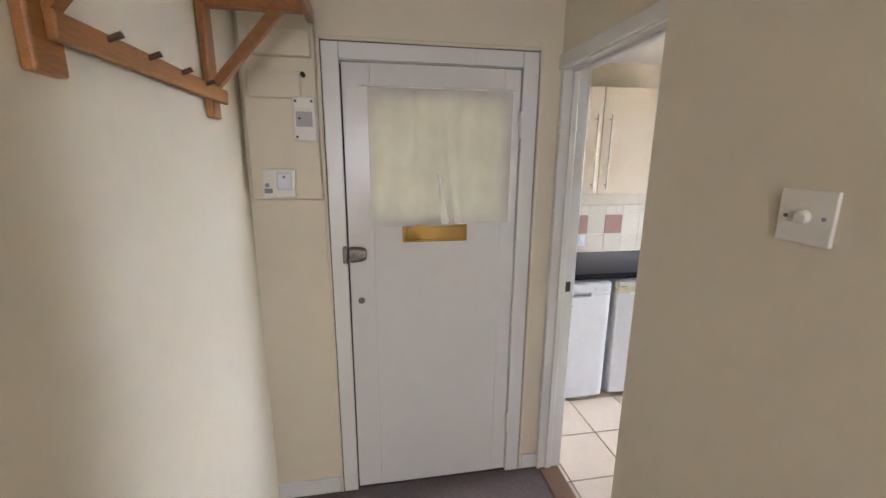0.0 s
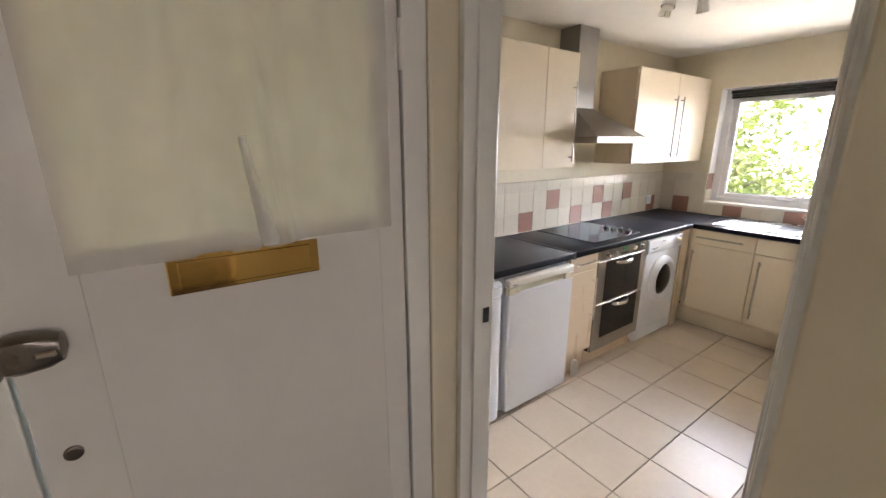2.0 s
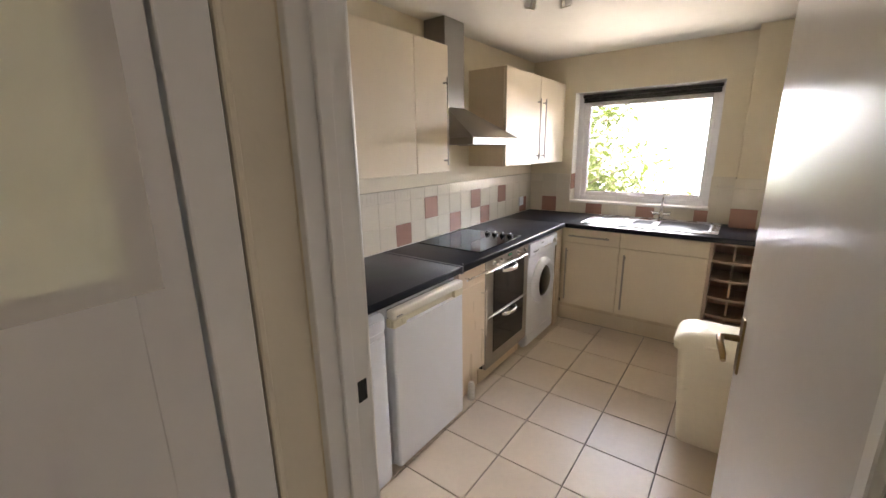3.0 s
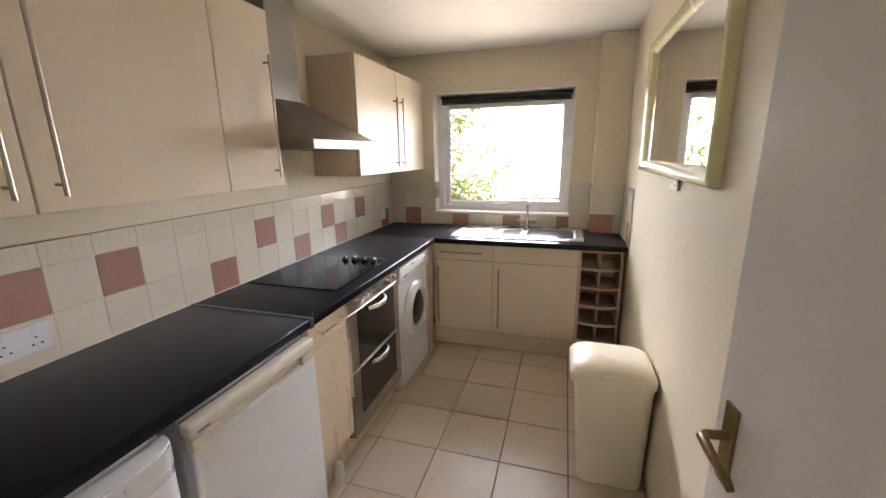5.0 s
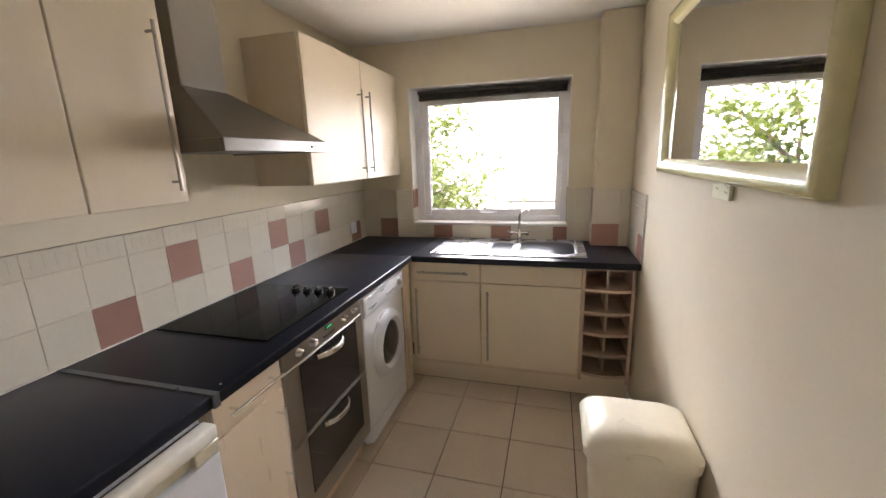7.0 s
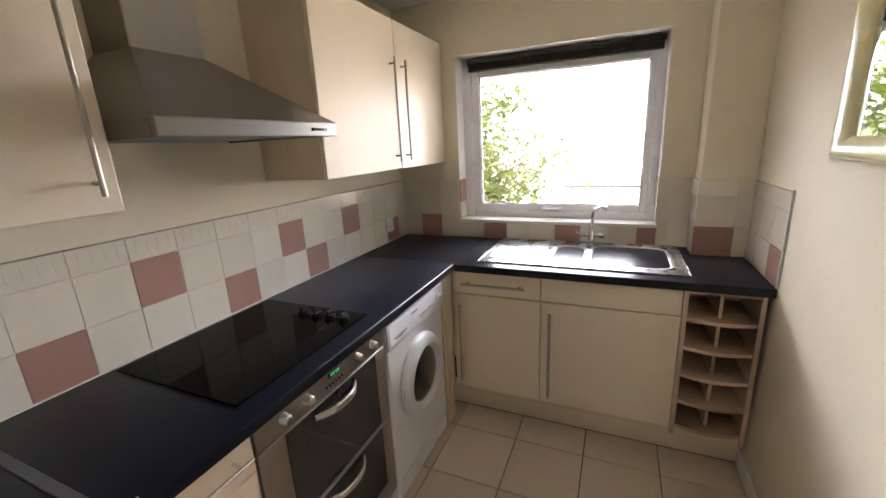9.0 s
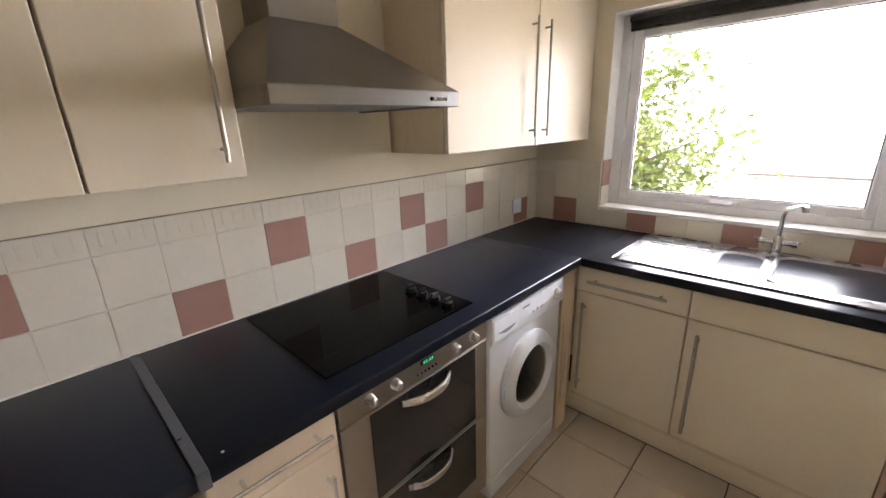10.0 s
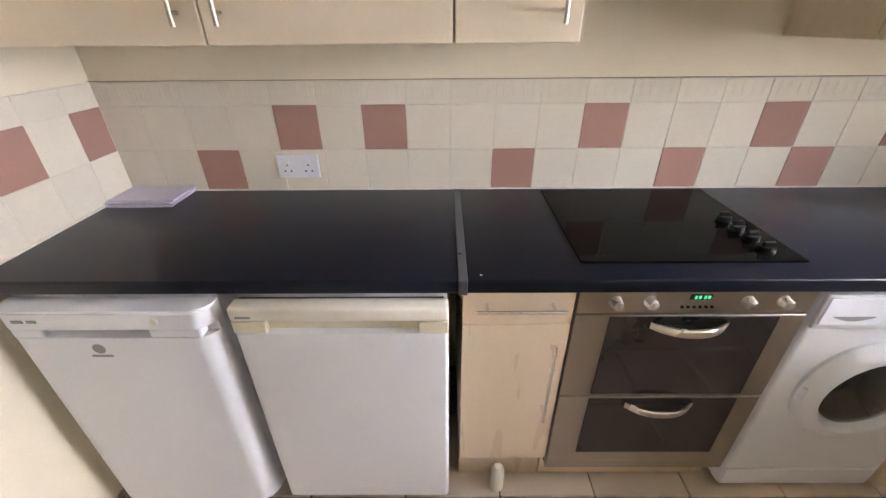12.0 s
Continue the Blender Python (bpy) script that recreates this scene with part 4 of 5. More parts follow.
struct("door_frame_bead", bm, M_WALL, parent=fd)
bm = B()
box(bm, (0.1972, HY1 - 0.004, 0.0), (0.2008, HY1 - 0.0002, 2.0658))
box(bm, (1.1002, HY1 - 0.004, 0.0), (1.1038, HY1 - 0.0002, 2.0658))
box(bm, (0.2008, HY1 - 0.004, 2.0622), (1.1002, HY1 - 0.0002, 2.0658))
struct("door_frame_groove", bm, M_DARK, parent=fd)
bm = B()
box(bm, (1.032, HY1 + 0.001, 0.0), (1.090, HY1 + 0.06, 2.045))
box(bm, (0.262, HY1 + 0.001, 1.996), (1.032, HY1 + 0.06, 2.045))
struct("door_jamb", bm, M_GLOSS, parent=fd)
lf = thing("front_door", "closed white painted front door with a cream curtained pane", "door")
LX0, LX1, LY = 0.275, 1.024, HY1 - 0.008
bm = B()
box(bm, (LX0, LY, 0.018), (0.386, LY + 0.044, 1.990), 0.002)
box(bm, (0.953, LY, 0.018), (LX1, LY + 0.044, 1.990), 0.002)
box(bm, (0.386, LY, 1.864), (0.953, LY + 0.044, 1.990))
box(bm, (0.386, LY, 0.018), (0.953, LY + 0.044, 1.362))
part("door_leaf", bm, M_DOOR, lf)
bm = B()
box(bm, (0.387, LY + 0.002, 1.363), (0.952, LY + 0.0055, 1.366))
part("pane_surround", bm, M_GLOSS, lf)
# the curtain: thin cloth with soft folds, hanging a little below the pane
bm = B()
nx, nz = 60, 30
grid = []
for i in range(nx + 1):
    row = []
    u = i / nx
    x = 0.374 + 0.612 * u
    for j in range(nz + 1):
        v = j / nz
        drop = 1.900 - 0.560 * v
        if 0.48 < u < 0.66:
            drop -= 0.012 * v ** 5 * math.sin(math.pi * ((u - 0.48) / 0.18) ** 0.6) ** 2
        if u < 0.5:
            drop -= 0.012 * v
        fold = 0.0035 * math.sin(u * 9.0 + 1.5 * v) + 0.014 * math.exp(-((u - 0.50 - 0.10 * v) / 0.022) ** 2) * v + 0.002 * math.sin(u * 31)
        row.append(bm.verts.new((x, LY - 0.010 - fold * 0.7 - 0.002 * math.sin(v * 5), drop)))
    grid.append(row)
for i in range(nx):
    for j in range(nz):
        bm.faces.new((grid[i][j], grid[i][j + 1], grid[i + 1][j + 1], grid[i + 1][j]))
M_NET = bpy.data.materials.new("sheer_curtain")
M_NET.use_nodes = True
nt = M_NET.node_tree
pb = nt.nodes["Principled BSDF"]
pb.inputs["Base Color"].default_value = (0.84, 0.80, 0.74, 1)
pb.inputs["Roughness"].default_value = 0.85
tl = nt.nodes.new("ShaderNodeBsdfTransparent")
mxn = nt.nodes.new("ShaderNodeMixShader")
mxn.inputs[0].default_value = 0.5
wv = nt.nodes.new("ShaderNodeTexNoise")
wv.inputs["Scale"].default_value = 3
wr = nt.nodes.new("ShaderNodeMapRange")
wr.inputs["To Min"].default_value, wr.inputs["To Max"].default_value = 0.34, 0.52
nt.links.new(wv.outputs["Fac"], wr.inputs[0])
nt.links.new(wr.outputs[0], mxn.inputs[0])
nt.links.new(tl.outputs[0], mxn.inputs[1])
nt.links.new(pb.outputs[0], mxn.inputs[2])
nt.links.new(mxn.outputs[0], nt.nodes["Material Output"].inputs[0])
cu = part("curtain", bm, M_NET, lf, "sheer white net curtain with soft folds", smooth=True)
M_FOLD = mat("gathered_net", (0.86, 0.84, 0.79), 0.85, vary=0.03, scale=20)
_t = M_FOLD.node_tree
_tr, _mx = _t.nodes.new("ShaderNodeBsdfTranslucent"), _t.nodes.new("ShaderNodeMixShader")
_tr.inputs[0].default_value = (0.92, 0.90, 0.84, 1)
_mx.inputs[0].default_value = 0.35
_t.links.new(_t.nodes["Principled BSDF"].outputs[0], _mx.inputs[1])
_t.links.new(_tr.outputs[0], _mx.inputs[2])
_t.links.new(_mx.outputs[0], _t.nodes["Material Output"].inputs[0])
# the gathered inner edge of the curtain, several layers of net that widen to the hem
for layer in range(4):
    bm = B()
    rows = []
    for j in range(25):
        v = j / 24
        mid = 0.648 + 0.046 * v ** 1.8
        half = 0.0045 + 0.0145 * v ** 3 - 0.0012 * layer
        z = 1.80 - (0.450 + 0.004 * layer) * v
        rows.append([bm.verts.new((mid + k * half, LY - 0.020 - 0.0015 * layer - 0.004 * (1 - k * k) * v, z)) for k in (-1, -0.5, 0, 0.5, 1)])
    for p, q in zip(rows[13 + layer * 2:], rows[14 + layer * 2:]):
        for k in range(4):
            bm.faces.new((p[k], q[k], q[k + 1], p[k + 1]))
    for vert in [v for v in bm.verts if not v.link_faces]:
        bm.verts.remove(vert)
    part("fold", bm, M_FOLD, cu, "gathered fold of the net curtain", smooth=True)
part("curtain_rod", tube(B(), (0.340, LY - 0.010, 1.902), (0.995, LY - 0.010, 1.902), 0.004), M_DOOR, lf)
part("pane", box(B(), (0.380, LY + 0.006, 1.356), (0.959, LY + 0.012, 1.870)), M_CLOTH, lf, "cream door pane")
lp = part("letter_plate", box(B(), (0.507, LY - 0.006, 1.258), (0.796, LY, 1.334), 0.003, 2), M_BRASS, lf, "polished brass letter plate")
part("flap", box(B(), (0.525, LY - 0.010, 1.268), (0.778, LY - 0.0062, 1.324), 0.003, 2), M_BRASS, lp)
bm = lathe(B(), (0.277, 0.0, 1.213), (1, 0, 0), ((0, 0.030), (0.003, 0.034), (0.020, 0.035), (0.052, 0.032), (0.070, 0.024), (0.074, 0.012)), 24)
for v in bm.verts:
    v.co.y = LY - 0.020 + max(-0.022, min(0.0195, v.co.y))
lk = part("night_latch", bm, M_LOCK, lf, "grey metal night latch with a rounded end", smooth=True)
part("latch_knob", box(B(), (0.316, LY - 0.050, 1.207), (0.344, LY - 0.0425, 1.219), 0.003), M_CHROME, lk)
part("latch_keep", box(B(), (0.250, HY1 - 0.046, 1.177), (0.272, HY1 - 0.0145, 1.249), 0.005, 2), M_LOCK, lf)
part("keyhole_cover", lathe(B(), (0.320, LY, 0.995), (0, -1, 0), ((0, 0.015), (0.003, 0.014), (0.004, 0.010)), 20), M_LOCK, lf)
for z in (1.765, 0.30):
    bm = tube(B(), (1.027, LY - 0.004, z - 0.055), (1.027, LY - 0.004, z + 0.055), 0.008)
    box(bm, (1.012, LY - 0.002, z - 0.05), (1.024, LY + 0.001, z + 0.05))
    part("hinge", bm, M_GLOSS, lf)
bm = B()
for lo, hi in (((0.23, 0.0), (0.30, 2.06)), ((1.0, 0.0), (1.07, 2.06)), ((0.30, 1.95), (1.0, 2.06)), ((0.30, -0.012), (1.0, 0.05))):
    box(bm, (lo[0], HY1 + 0.0605, lo[1]), (hi[0], HY1 + 0.09, hi[1]))
struct("door_rebate", bm, M_DARK, parent=fd)
part("weather_seal", box(B(), (LX0 + 0.001, LY + 0.002, 0.006), (LX1 - 0.001, LY + 0.04, 0.0175)), M_DARK, lf)

# ---- meter board ----
mb = thing("meter_board", "cream painted meter board boxed on the wall beside the front door", "meter board")
part("board", box(B(), (-0.085, HY1 - 0.0480, 1.455), (0.180, HY1 - 0.001, 2.20), 0.004, 2), M_WALL, mb)
part("upper_cover", box(B(), (-0.062, HY1 - 0.0730, 1.838), (0.128, HY1 - 0.0485, 1.936), 0.008, 3), M_WALL, mb, "painted over cover plate", smooth=True)
part("top_box", box(B(), (-0.040, HY1 - 0.0900, 1.985), (0.172, HY1 - 0.0485, 2.075), 0.008, 3), M_WALL, mb, smooth=True)
part("ledge", box(B(), (-0.086, HY1 - 0.0520, 1.4495), (0.186, HY1 - 0.001, 1.4545), 0.002), M_WALL, mb)
mt = thing("electricity_meter", "small white electricity meter with a grey display on the meter board", "meter")
part("meter_case", box(B(), (0.094, HY1 - 0.0780, 1.682), (0.176, HY1 - 0.0485, 1.845), 0.005, 2), M_PLAST, mt)
part("display", box(B(), (0.105, HY1 - 0.0805, 1.735), (0.165, HY1 - 0.0782, 1.790), 0.001), M_DISP, mt)
for z in (1.722, 1.8005):
    part("cover_lip", box(B(), (0.102, HY1 - 0.0815, z), (0.170, HY1 - 0.0782, z + 0.006), 0.001), M_PLAST, mt)
for x, z in ((0.106, 1.828), (0.165, 1.828), (0.106, 1.697), (0.118, 1.765)):
    part("screw", tube(B(), (x, HY1 - 0.0782, z), (x, HY1 - 0.0820, z), 0.0045, 10), M_DARK, mt)
tm = thing("thermostat", "white plastic controller box on the meter board", "thermostat")
part("case", box(B(), (-0.040, HY1 - 0.0740, 1.464), (0.082, HY1 - 0.0485, 1.576), 0.005, 2), M_PLAST, tm)
part("inner_cover", box(B(), (0.018, HY1 - 0.0820, 1.495), (0.072, HY1 - 0.0742, 1.560), 0.003), M_WHITE, tm)
part("dial", tube(B(), (-0.020, HY1 - 0.0742, 1.513), (-0.020, HY1 - 0.0800, 1.513), 0.008, 16), M_GREY, tm)
part("switch_slot", box(B(), (-0.032, HY1 - 0.0765, 1.482), (-0.002, HY1 - 0.0742, 1.500), 0.001), M_GREY, tm)
part("vent_lip", box(B(), (0.020, HY1 - 0.0800, 1.5605), (0.074, HY1 - 0.0742, 1.5665), 0.001), M_AGED, tm)
part("seal_dot", tube(B(), (0.045, HY1 - 0.0821, 1.545), (0.045, HY1 - 0.0830, 1.545), 0.006, 12), M_GREY, tm)
part("side_knob", tube(B(), (0.138, HY1 - 0.0482, 1.925), (0.138, HY1 - 0.0780, 1.925), 0.008, 12), M_DARK, mb)

# ---- dimmer switch ----
sw = thing("dimmer_switch", "white dimmer switch plate on the hall wall", "light switch")
part("plate", box(B(), (HX1 - 0.008, 0.618, 1.482), (HX1 - 0.0002, 0.706, 1.570), 0.002, 2), M_PLAST, sw)
part("knob", lathe(B(), (HX1 - 0.008, 0.662, 1.526), (-1, 0, 0), ((0, 0.011), (0.008, 0.010), (0.010, 0.008)), 24), M_PLAST, sw, smooth=True)
for y in (0.632, 0.692):
    part("screw", tube(B(), (HX1 - 0.0078, y, 1.526), (HX1 - 0.0095, y, 1.526), 0.0035, 10), M_GREY, sw)

# ---- coat rack ----
M_PEG = mat("dark_stained_peg", (0.10, 0.045, 0.02), 0.4, vary=0.15, scale=20)
cr = thing("coat_rack", "orange pine coat rack with a slatted shelf on the wall", "coat rack")
RX = HX0 + 0.0005
for y in (0.832, 1.500):
    bm = box(B(), (RX, y, 1.735), (RX + 0.022, y + 0.068, 2.12), 0.005, 2)
    part("upright", bm, M_PINE, cr)
    bm = box(B(), (RX + 0.0225, y + 0.025, 2.055), (RX + 0.295, y + 0.060, 2.090), 0.003)
    part("arm", bm, M_PINE, cr)
    bm = B()
    vs = [(RX + 0.0226, 1.815), (RX + 0.0226, 1.855), (RX + 0.195, 2.0545), (RX + 0.240, 2.0545)]
    lo = [bm.verts.new((x, y + 0.030, z)) for x, z in vs]
    hi = [bm.verts.new((x, y + 0.055, z)) for x, z in vs]
    bm.faces.new(lo)
    bm.faces.new(hi[::-1])
    for k in range(4):
        bm.faces.new((lo[k], hi[k], hi[(k + 1) % 4], lo[(k + 1) % 4]))
    bmesh.ops.recalc_face_normals(bm, faces=bm.faces)
    part("brace", bm, M_PINE, cr)
rail = part("peg_rail", box(B(), (RX + 0.0225, 0.86, 1.784), (RX + 0.040, 1.592, 1.828), 0.004, 2), M_PINE, cr)
for y in (0.985, 1.12, 1.27, 1.42):
    part("peg", tube(B(), (RX + 0.038, y, 1.818), (RX + 0.062, y + 0.002, 1.828), 0.0055, 12, r2=0.0062), M_PEG, rail, "dark stained coat peg", smooth=True)
for k in range(8):
    x = RX + 0.030 + k * 0.034
    part("shelf_slat", box(B(), (x, 0.79, 2.0905), (x + 0.018, 1.63, 2.104), 0.003), M_PINE, cr)
part("shelf_edge_rail", box(B(), (RX + 0.296, 0.79, 2.052), (RX + 0.314, 1.63, 2.104), 0.003), M_PINE, cr)

# ---- skirting ----
bm = B()
box(bm, (HX0 + 0.0005, HY1 - 0.016, 0.004), (0.1835, HY1 - 0.0005, 0.085), 0.005, 2)
box(bm, (1.1175, HY1 - 0.016, 0.004), (1.203, HY1 - 0.0005, 0.085), 0.005, 2)
struct("baseboard", bm, M_GLOSS, "white painted skirting board beside the front door")
bm = B()
box(bm, (KX0 + 0.55 + 1.55, KY0 + 0.0005, 0.0), (4.18, KY0 + 0.014, 0.075), 0.004, 2)
struct("baseboard", bm, M_GLOSS, "white painted skirting board along the kitchen wall")

# ---- outside ----
GZ = -3.4
struct("ground", box(B(), (KX1 + 1.0, -90, GZ - 0.2), (160, 90, GZ)), M_PAVE, "pale paved ground outside the window")


def tree(x, y, h, r, seed, label):
    rnd = random.Random(seed)
    t = thing("tree", label, "tree", "trees outside")
    bm = sweep(B(), [(x, y, GZ - 0.1), (x + 0.1, y, GZ + h * 0.3), (x - 0.05, y + 0.1, GZ + h * 0.55), (x, y, GZ + h * 0.85)], [0.22, 0.17, 0.11, 0.04])
    limbs = []
    for k in range(16):
        a = rnd.uniform(0, 2 * math.pi)
        z0 = GZ + h * rnd.uniform(0.3, 0.75)
        far = r * rnd.uniform(0.5, 0.95)
        e = (x + far * math.cos(a), y + far * math.sin(a), z0 + rnd.uniform(0.3, 0.3 * h))
        mid = ((x + e[0]) / 2 + rnd.uniform(-.2, .2), (y + e[1]) / 2 + rnd.uniform(-.2, .2), (z0 + e[2]) / 2 + 0.2)
        sweep(bm, [(x, y, z0), mid, e], [0.07, 0.04, 0.015], 6)
        limbs += [mid, e]
    part("trunk", bm, M_BARK, t)
    verts, faces = [], []
    for k in range(3600):
        c = rnd.choice(limbs)
        s = r * 0.15
        p = Vector((c[0] + rnd.gauss(0, s), c[1] + rnd.gauss(0, s), c[2] + rnd.gauss(0, s * 0.8)))
        size = rnd.uniform(0.06, 0.14)
        turn = Euler((rnd.uniform(-0.9, 0.9), rnd.uniform(-0.9, 0.9), rnd.uniform(0, 6.28))).to_matrix()
        n = len(verts)
        for q in ((-0.5, 0, 0), (0, -0.32, 0.08), (0.6, 0, -0.05), (0, 0.32, 0.08)):
            verts.append(p + turn @ Vector(q) * size * 2)
        faces.append((n, n + 1, n + 2, n + 3))
    me = bpy.data.meshes.new("crown")
    me.from_pydata(verts, [], faces)
    me.materials.append(M_LEAF)
    c = new("crown", me)
    c.parent = t
    c["kind"] = "stuff"
    return t


tree(13.5, 6.2, 6.0, 2.8, 3, "leafy green tree in sunlight outside the kitchen window")
tree(17.0, 10.6, 7.6, 3.1, 5, "leafy green tree further off outside the kitchen window")
tree(12.5, 9.8, 6.8, 2.8, 12, "leafy green tree beside the paved yard")
tree(19.0, 7.2, 5.4, 2.2, 21, "small leafy green tree behind the first tree")

M_HAZE = bpy.data.materials.new("bright_sky_haze")
M_HAZE.use_nodes = True
_n = M_HAZE.node_tree
_n.nodes.remove(_n.nodes["Principled BSDF"])
_e = _n.nodes.new("ShaderNodeEmission")
_e.inputs[0].default_value, _e.inputs[1].default_value = (0.85, 0.95, 1.11, 1), SKY_GLOW
_n.links.new(_e.outputs[0], _n.nodes["Material Output"].inputs[0])
struct("backdrop", box(B(), (70, -36, GZ - 1), (70.2, 68, 44)), M_HAZE, "plain bright hazy sky beyond the garages")

house = thing("garage_block", "low pale rendered garage block with a flat grey roof", "garages")
part("wall", box(B(), (26, -9, GZ), (32, 4.3, -1.24)), M_RENDER, house)
part("roof", box(B(), (25.85, -9.15, -1.239), (32.15, 4.45, -1.12), 0.01), M_ROOF, house)
for y in (-5.4, -2.4, 1.75):
    w1 = part("window", box(B(), (25.95, y, -2.15), (25.998, y + 1.1, -1.55), 0.01), M_PVC, house)
    part("pane", box(B(), (25.92, y + 0.07, -2.08), (25.949, y + 0.51, -1.62)), M_PANE, w1)
    part("pane", box(B(), (25.92, y + 0.59, -2.08), (25.949, y + 1.03, -1.62)), M_PANE, w1)

# ---- floor and wall tiles, piece by piece ----
floor = bpy.data.objects["floor"]
shared = {}


def piece(name, size, material, at, parent, thick_axis=2, thick=0.008, bevel=0.0018):
    """A tile: size across its face; one mesh for each size. The face looks up (axis 2), to -y (axis 1) or along x (axis 0)."""
    key = (name, round(size[0], 4), round(size[1], 4), material.name, thick_axis)
    if key not in shared:
        a, b = size
        dims = {2: (a, b, thick), 1: (a, thick, b), 0: (thick, a, b)}[thick_axis]
        shared[key] = mesh_of(name, box(B(), (0, 0, 0), dims, bevel), material)
    ob = new(name, shared[key])
    ob.parent = parent
    ob.location = at
    return ob


def cuts(start, pitch, lo, hi):
    """Joint positions between lo and hi, with the ends."""
    k0 = math.ceil((lo - start) / pitch + 0.02)
    out = [lo]
    while start + k0 * pitch < hi - 0.004:
        if start + k0 * pitch > lo + 0.004:
            out.append(start + k0 * pitch)
        k0 += 1
    return out + [hi]


xs = cuts(2.335, 0.33, KX0 + 0.001, 4.185)
ys = cuts(1.725, 0.333, KY0 + 0.001, KY1 - 0.01)
for x0, x1 in zip(xs, xs[1:]):
    for y0, y1 in zip(ys, ys[1:]):
        piece("floor_tile", (x1 - x0 - 0.005, y1 - y0 - 0.005), M_FTILE, (x0 + 0.0025, y0 + 0.0025, -0.0105), floor, 2, 0.0105, 0.002)

P = 0.1485
ROWS_Z = ((0.9035, 1.049), (1.049, 1.199), (1.199, 1.274))
wn, we, ww, ws, bx = (bpy.data.objects[n] for n in ("wall_north", "wall_east", "wall_west", "wall_south", "boxing"))
G = 0.0011


def embossed(size, material_key):
    """A border tile with four small raised strokes."""
    key = ("border", round(size[0], 4), round(size[1], 4), material_key)
    if key not in shared:
        bm = box(B(), (0, 0, 0), (size[0], 0.008, size[1]), 0.0014)
        if size[0] > 0.1:
            for k in range(4):
                x = size[0] * (0.16 + 0.22 * k)
                box(bm, (x, -0.0009, size[1] * 0.30), (x + 0.008, 0.002, size[1] * 0.86), 0.0008)
        shared[key] = mesh_of("wall_tile", bm, M_TILE)
    return shared[key]


backing = KY1 - 0.008
# grout, two millimetres behind the tile faces
struct("grout", box(B(), (KX0 + 0.001, KY1 - 0.006, 0.9035), (KX1 - 0.001, KY1 - 0.0005, 1.2735)), M_GROUT, parent=wn)
struct("grout", box(B(), (KX1 - 0.006, 1.285, 0.9035), (KX1 - 0.0005, WY0, 1.2735)), M_GROUT, parent=we)
struct("grout", box(B(), (KX1 - 0.006, WY0, 0.9035), (KX1 - 0.0005, WY1, 0.995)), M_GROUT, parent=we)
struct("grout", box(B(), (KX1 - 0.006, WY1, 0.9035), (KX1 - 0.0005, KY1 - 0.007, 1.2735)), M_GROUT, parent=we)
struct("grout", box(B(), (KX0 + 0.0005, 2.402, 0.9035), (KX0 + 0.0062, KY1 - 0.007, 1.2735)), M_GROUT, parent=ww)
pinks = {(round(x, 3), r) for x, r in ((2.050, 1), (2.3475, 1), (3.090, 1), (3.684, 1), (4.1295, 1), (1.7535, 0), (2.793, 0), (3.387, 0), (3.8325, 0), (4.575, 0))}
xs = cuts(2.793, P, KX0 + 0.001, KX1 - 0.001)
for r, (z0, z1) in enumerate(ROWS_Z):
    for x0, x1 in zip(xs, xs[1:]):
        pink = any(abs(x1 - px) < 0.01 and pr == r for px, pr in pinks)
        if r == 2:
            ob = new("wall_tile", embossed((x1 - x0 - G, z1 - z0 - G), "n"))
            ob.parent, ob.location = wn, (x0 + G / 2, backing - 0.0002, z0 + G / 2)
        else:
            piece("wall_tile", (x1 - x0 - G, z1 - z0 - G), M_PINK if pink else M_TILE, (x0 + G / 2, backing - 0.0002, z0 + G / 2), wn, 1, 0.008, 0.0014)
# The shadow line on the tiles' top edge, drawn as a thin brown strip.
M_TOPSHADE = mat("brown_top_edge_shade", (0.30, 0.24, 0.16), 0.8, vary=0.2, scale=20)
struct("tile_top_shadow", box(B(), (KX0 + 0.001, KY1 - 0.0075, 1.2742), (KX1 - 0.009, KY1 - 0.0003, 1.2764)), M_TOPSHADE, parent=wn)
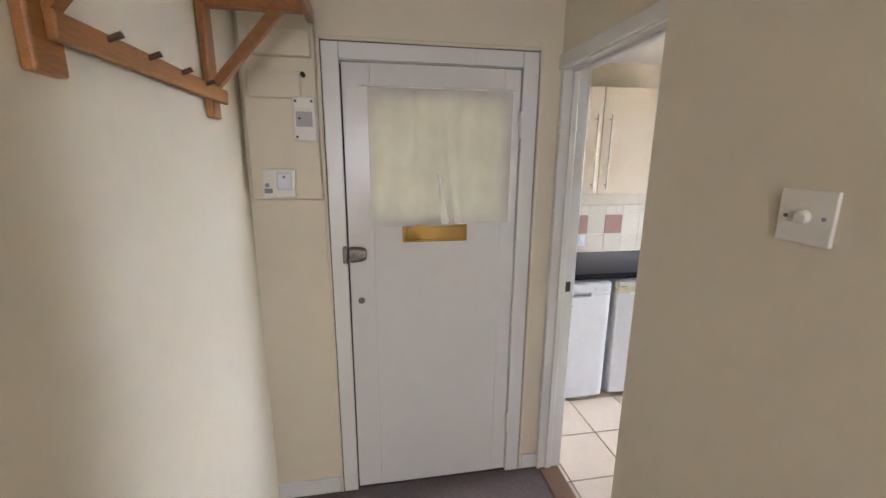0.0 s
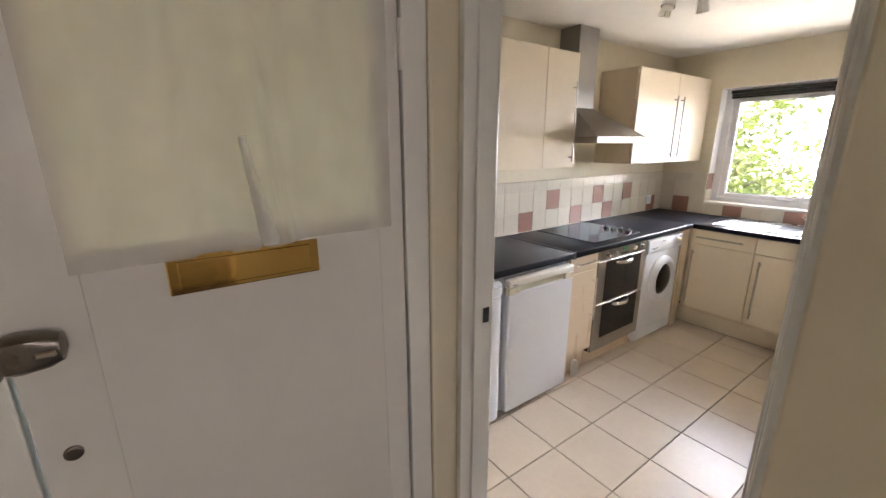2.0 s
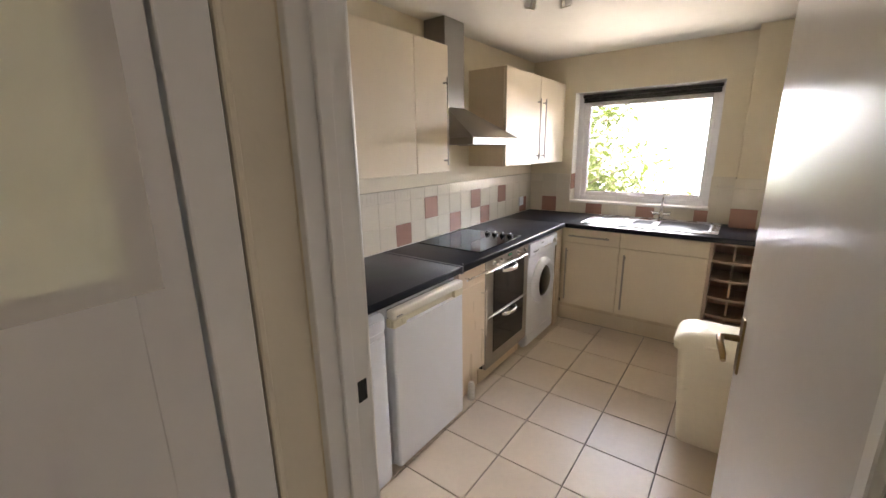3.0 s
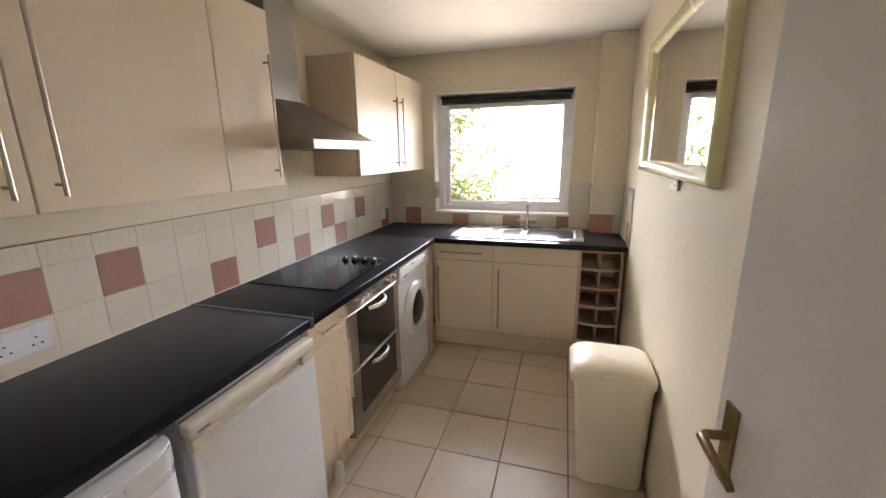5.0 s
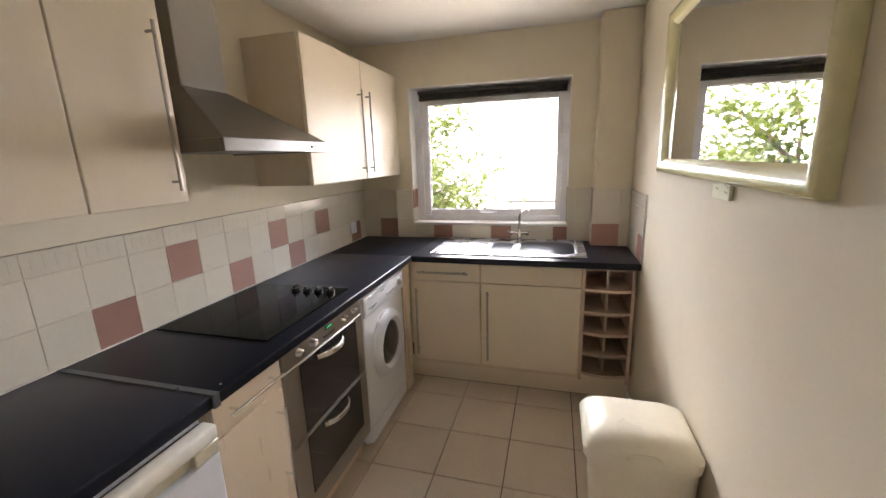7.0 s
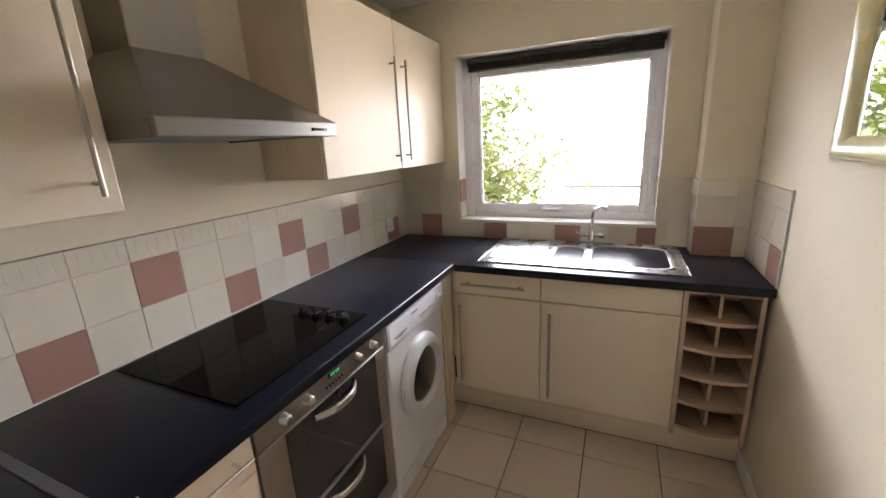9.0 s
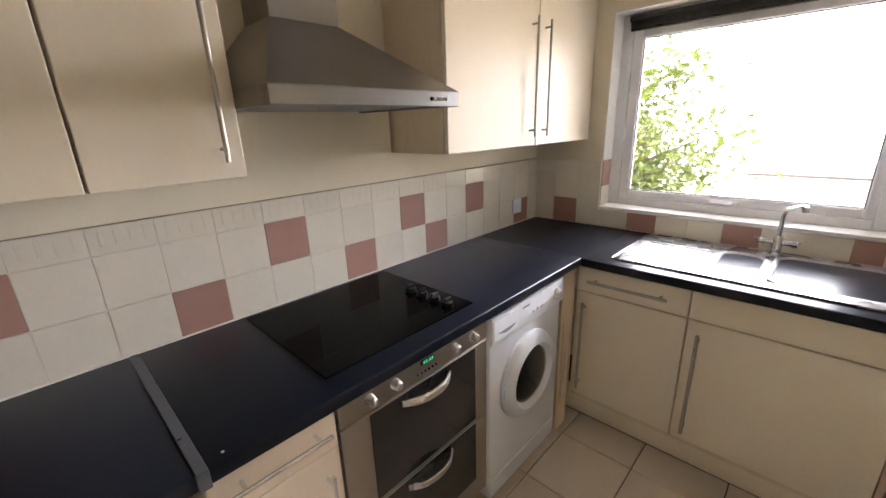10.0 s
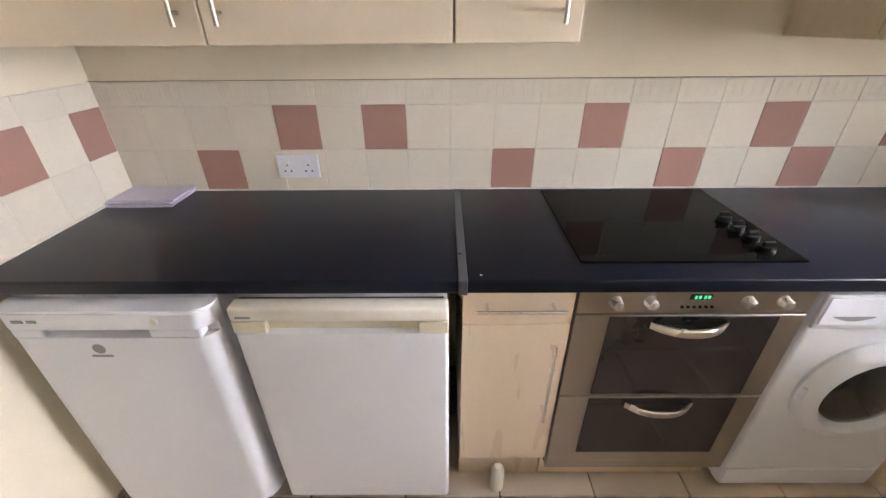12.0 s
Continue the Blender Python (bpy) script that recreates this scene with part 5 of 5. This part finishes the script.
# window wall
fx = KX1 - 0.0085
for lo, hi in ((WY1, KY1 - 0.010), (WY0, WY1), (1.281, WY0)):
    ys = cuts(2.870 - 14 * P, P, lo, hi)
    for r, (z0, z1) in enumerate(ROWS_Z):
        if (lo, hi) == (WY0, WY1):
            if r:
                continue
            z1 = WZ0 - 0.006
        for y0, y1 in zip(ys, ys[1:]):
            mid = (y0 + y1) / 2
            pink = r == 0 and (2.73 < mid < 2.86 or 2.29 < mid < 2.41 or 1.44 < mid < 1.52 or 1.84 < mid < 1.97)
            piece("wall_tile", (y1 - y0 - G, z1 - z0 - G), M_PINK if pink else M_TILE, (fx, y0 + G / 2, z0 + G / 2), we, 0, 0.008, 0.0006)
# boxing front and side
for r, (z0, z1) in enumerate(ROWS_Z):
    for y0, y1 in ((KY0 + 0.009, 1.122), (1.122, 1.288)):
        piece("wall_tile", (y1 - y0 - G, z1 - z0 - G), M_PINK if (r == 0 and y0 > 1.1) else M_TILE, (4.5118, y0 + G / 2, z0 + G / 2), bx, 0, 0.008, 0.0006)
    piece("wall_tile", (0.155 - G, z1 - z0 - G), M_TILE, (4.520, 1.2802, z0 + G / 2), bx, 1, 0.008, 0.0014)
struct("tile_trim", box(B(), (4.0755, KY0 + 0.0003, 0.9005), (4.0815, KY0 + 0.0095, 1.280), 0.002), M_GLOSS, parent=ws)
# end wall strip above the worktop
for r, (z0, z1) in enumerate(ROWS_Z):
    for x0, x1 in ((4.082, 4.218), (4.218, 4.3665), (4.3665, 4.511)):
        piece("wall_tile", (x1 - x0 - G, z1 - z0 - G), M_PINK if (r == 0 and x0 < 4.1) else M_TILE, (x0 + G / 2, KY0 + 0.0002, z0 + G / 2), ws, 1, 0.008, 0.0006)
# wall between fridge and hall
ys = cuts(2.870 - 4 * P, P, 2.40, KY1 - 0.010)
for r, (z0, z1) in enumerate(ROWS_Z):
    for y0, y1 in zip(ys, ys[1:]):
        mid = (y0 + y1) / 2
        pink = r == 1 and (mid > 2.88 or 2.58 < mid < 2.71)
        piece("wall_tile", (y1 - y0 - G, z1 - z0 - G), M_PINK if pink else M_TILE, (KX0 + 0.0004, y0 + G / 2, z0 + G / 2), ww, 0, 0.008, 0.0014)
# reveal tiles beside the window
for y in (WY1 - 0.0081, WY0 + 0.0001):
    for r, (z0, z1) in enumerate(((WZ0 + 0.018, 1.130), (1.130, 1.274))):
        piece("wall_tile", (0.104, z1 - z0 - G), M_PINK if (y > 2 and r == 1) else M_TILE, (KX1 - 0.001, y, z0), we, 1, 0.008, 0.0014)
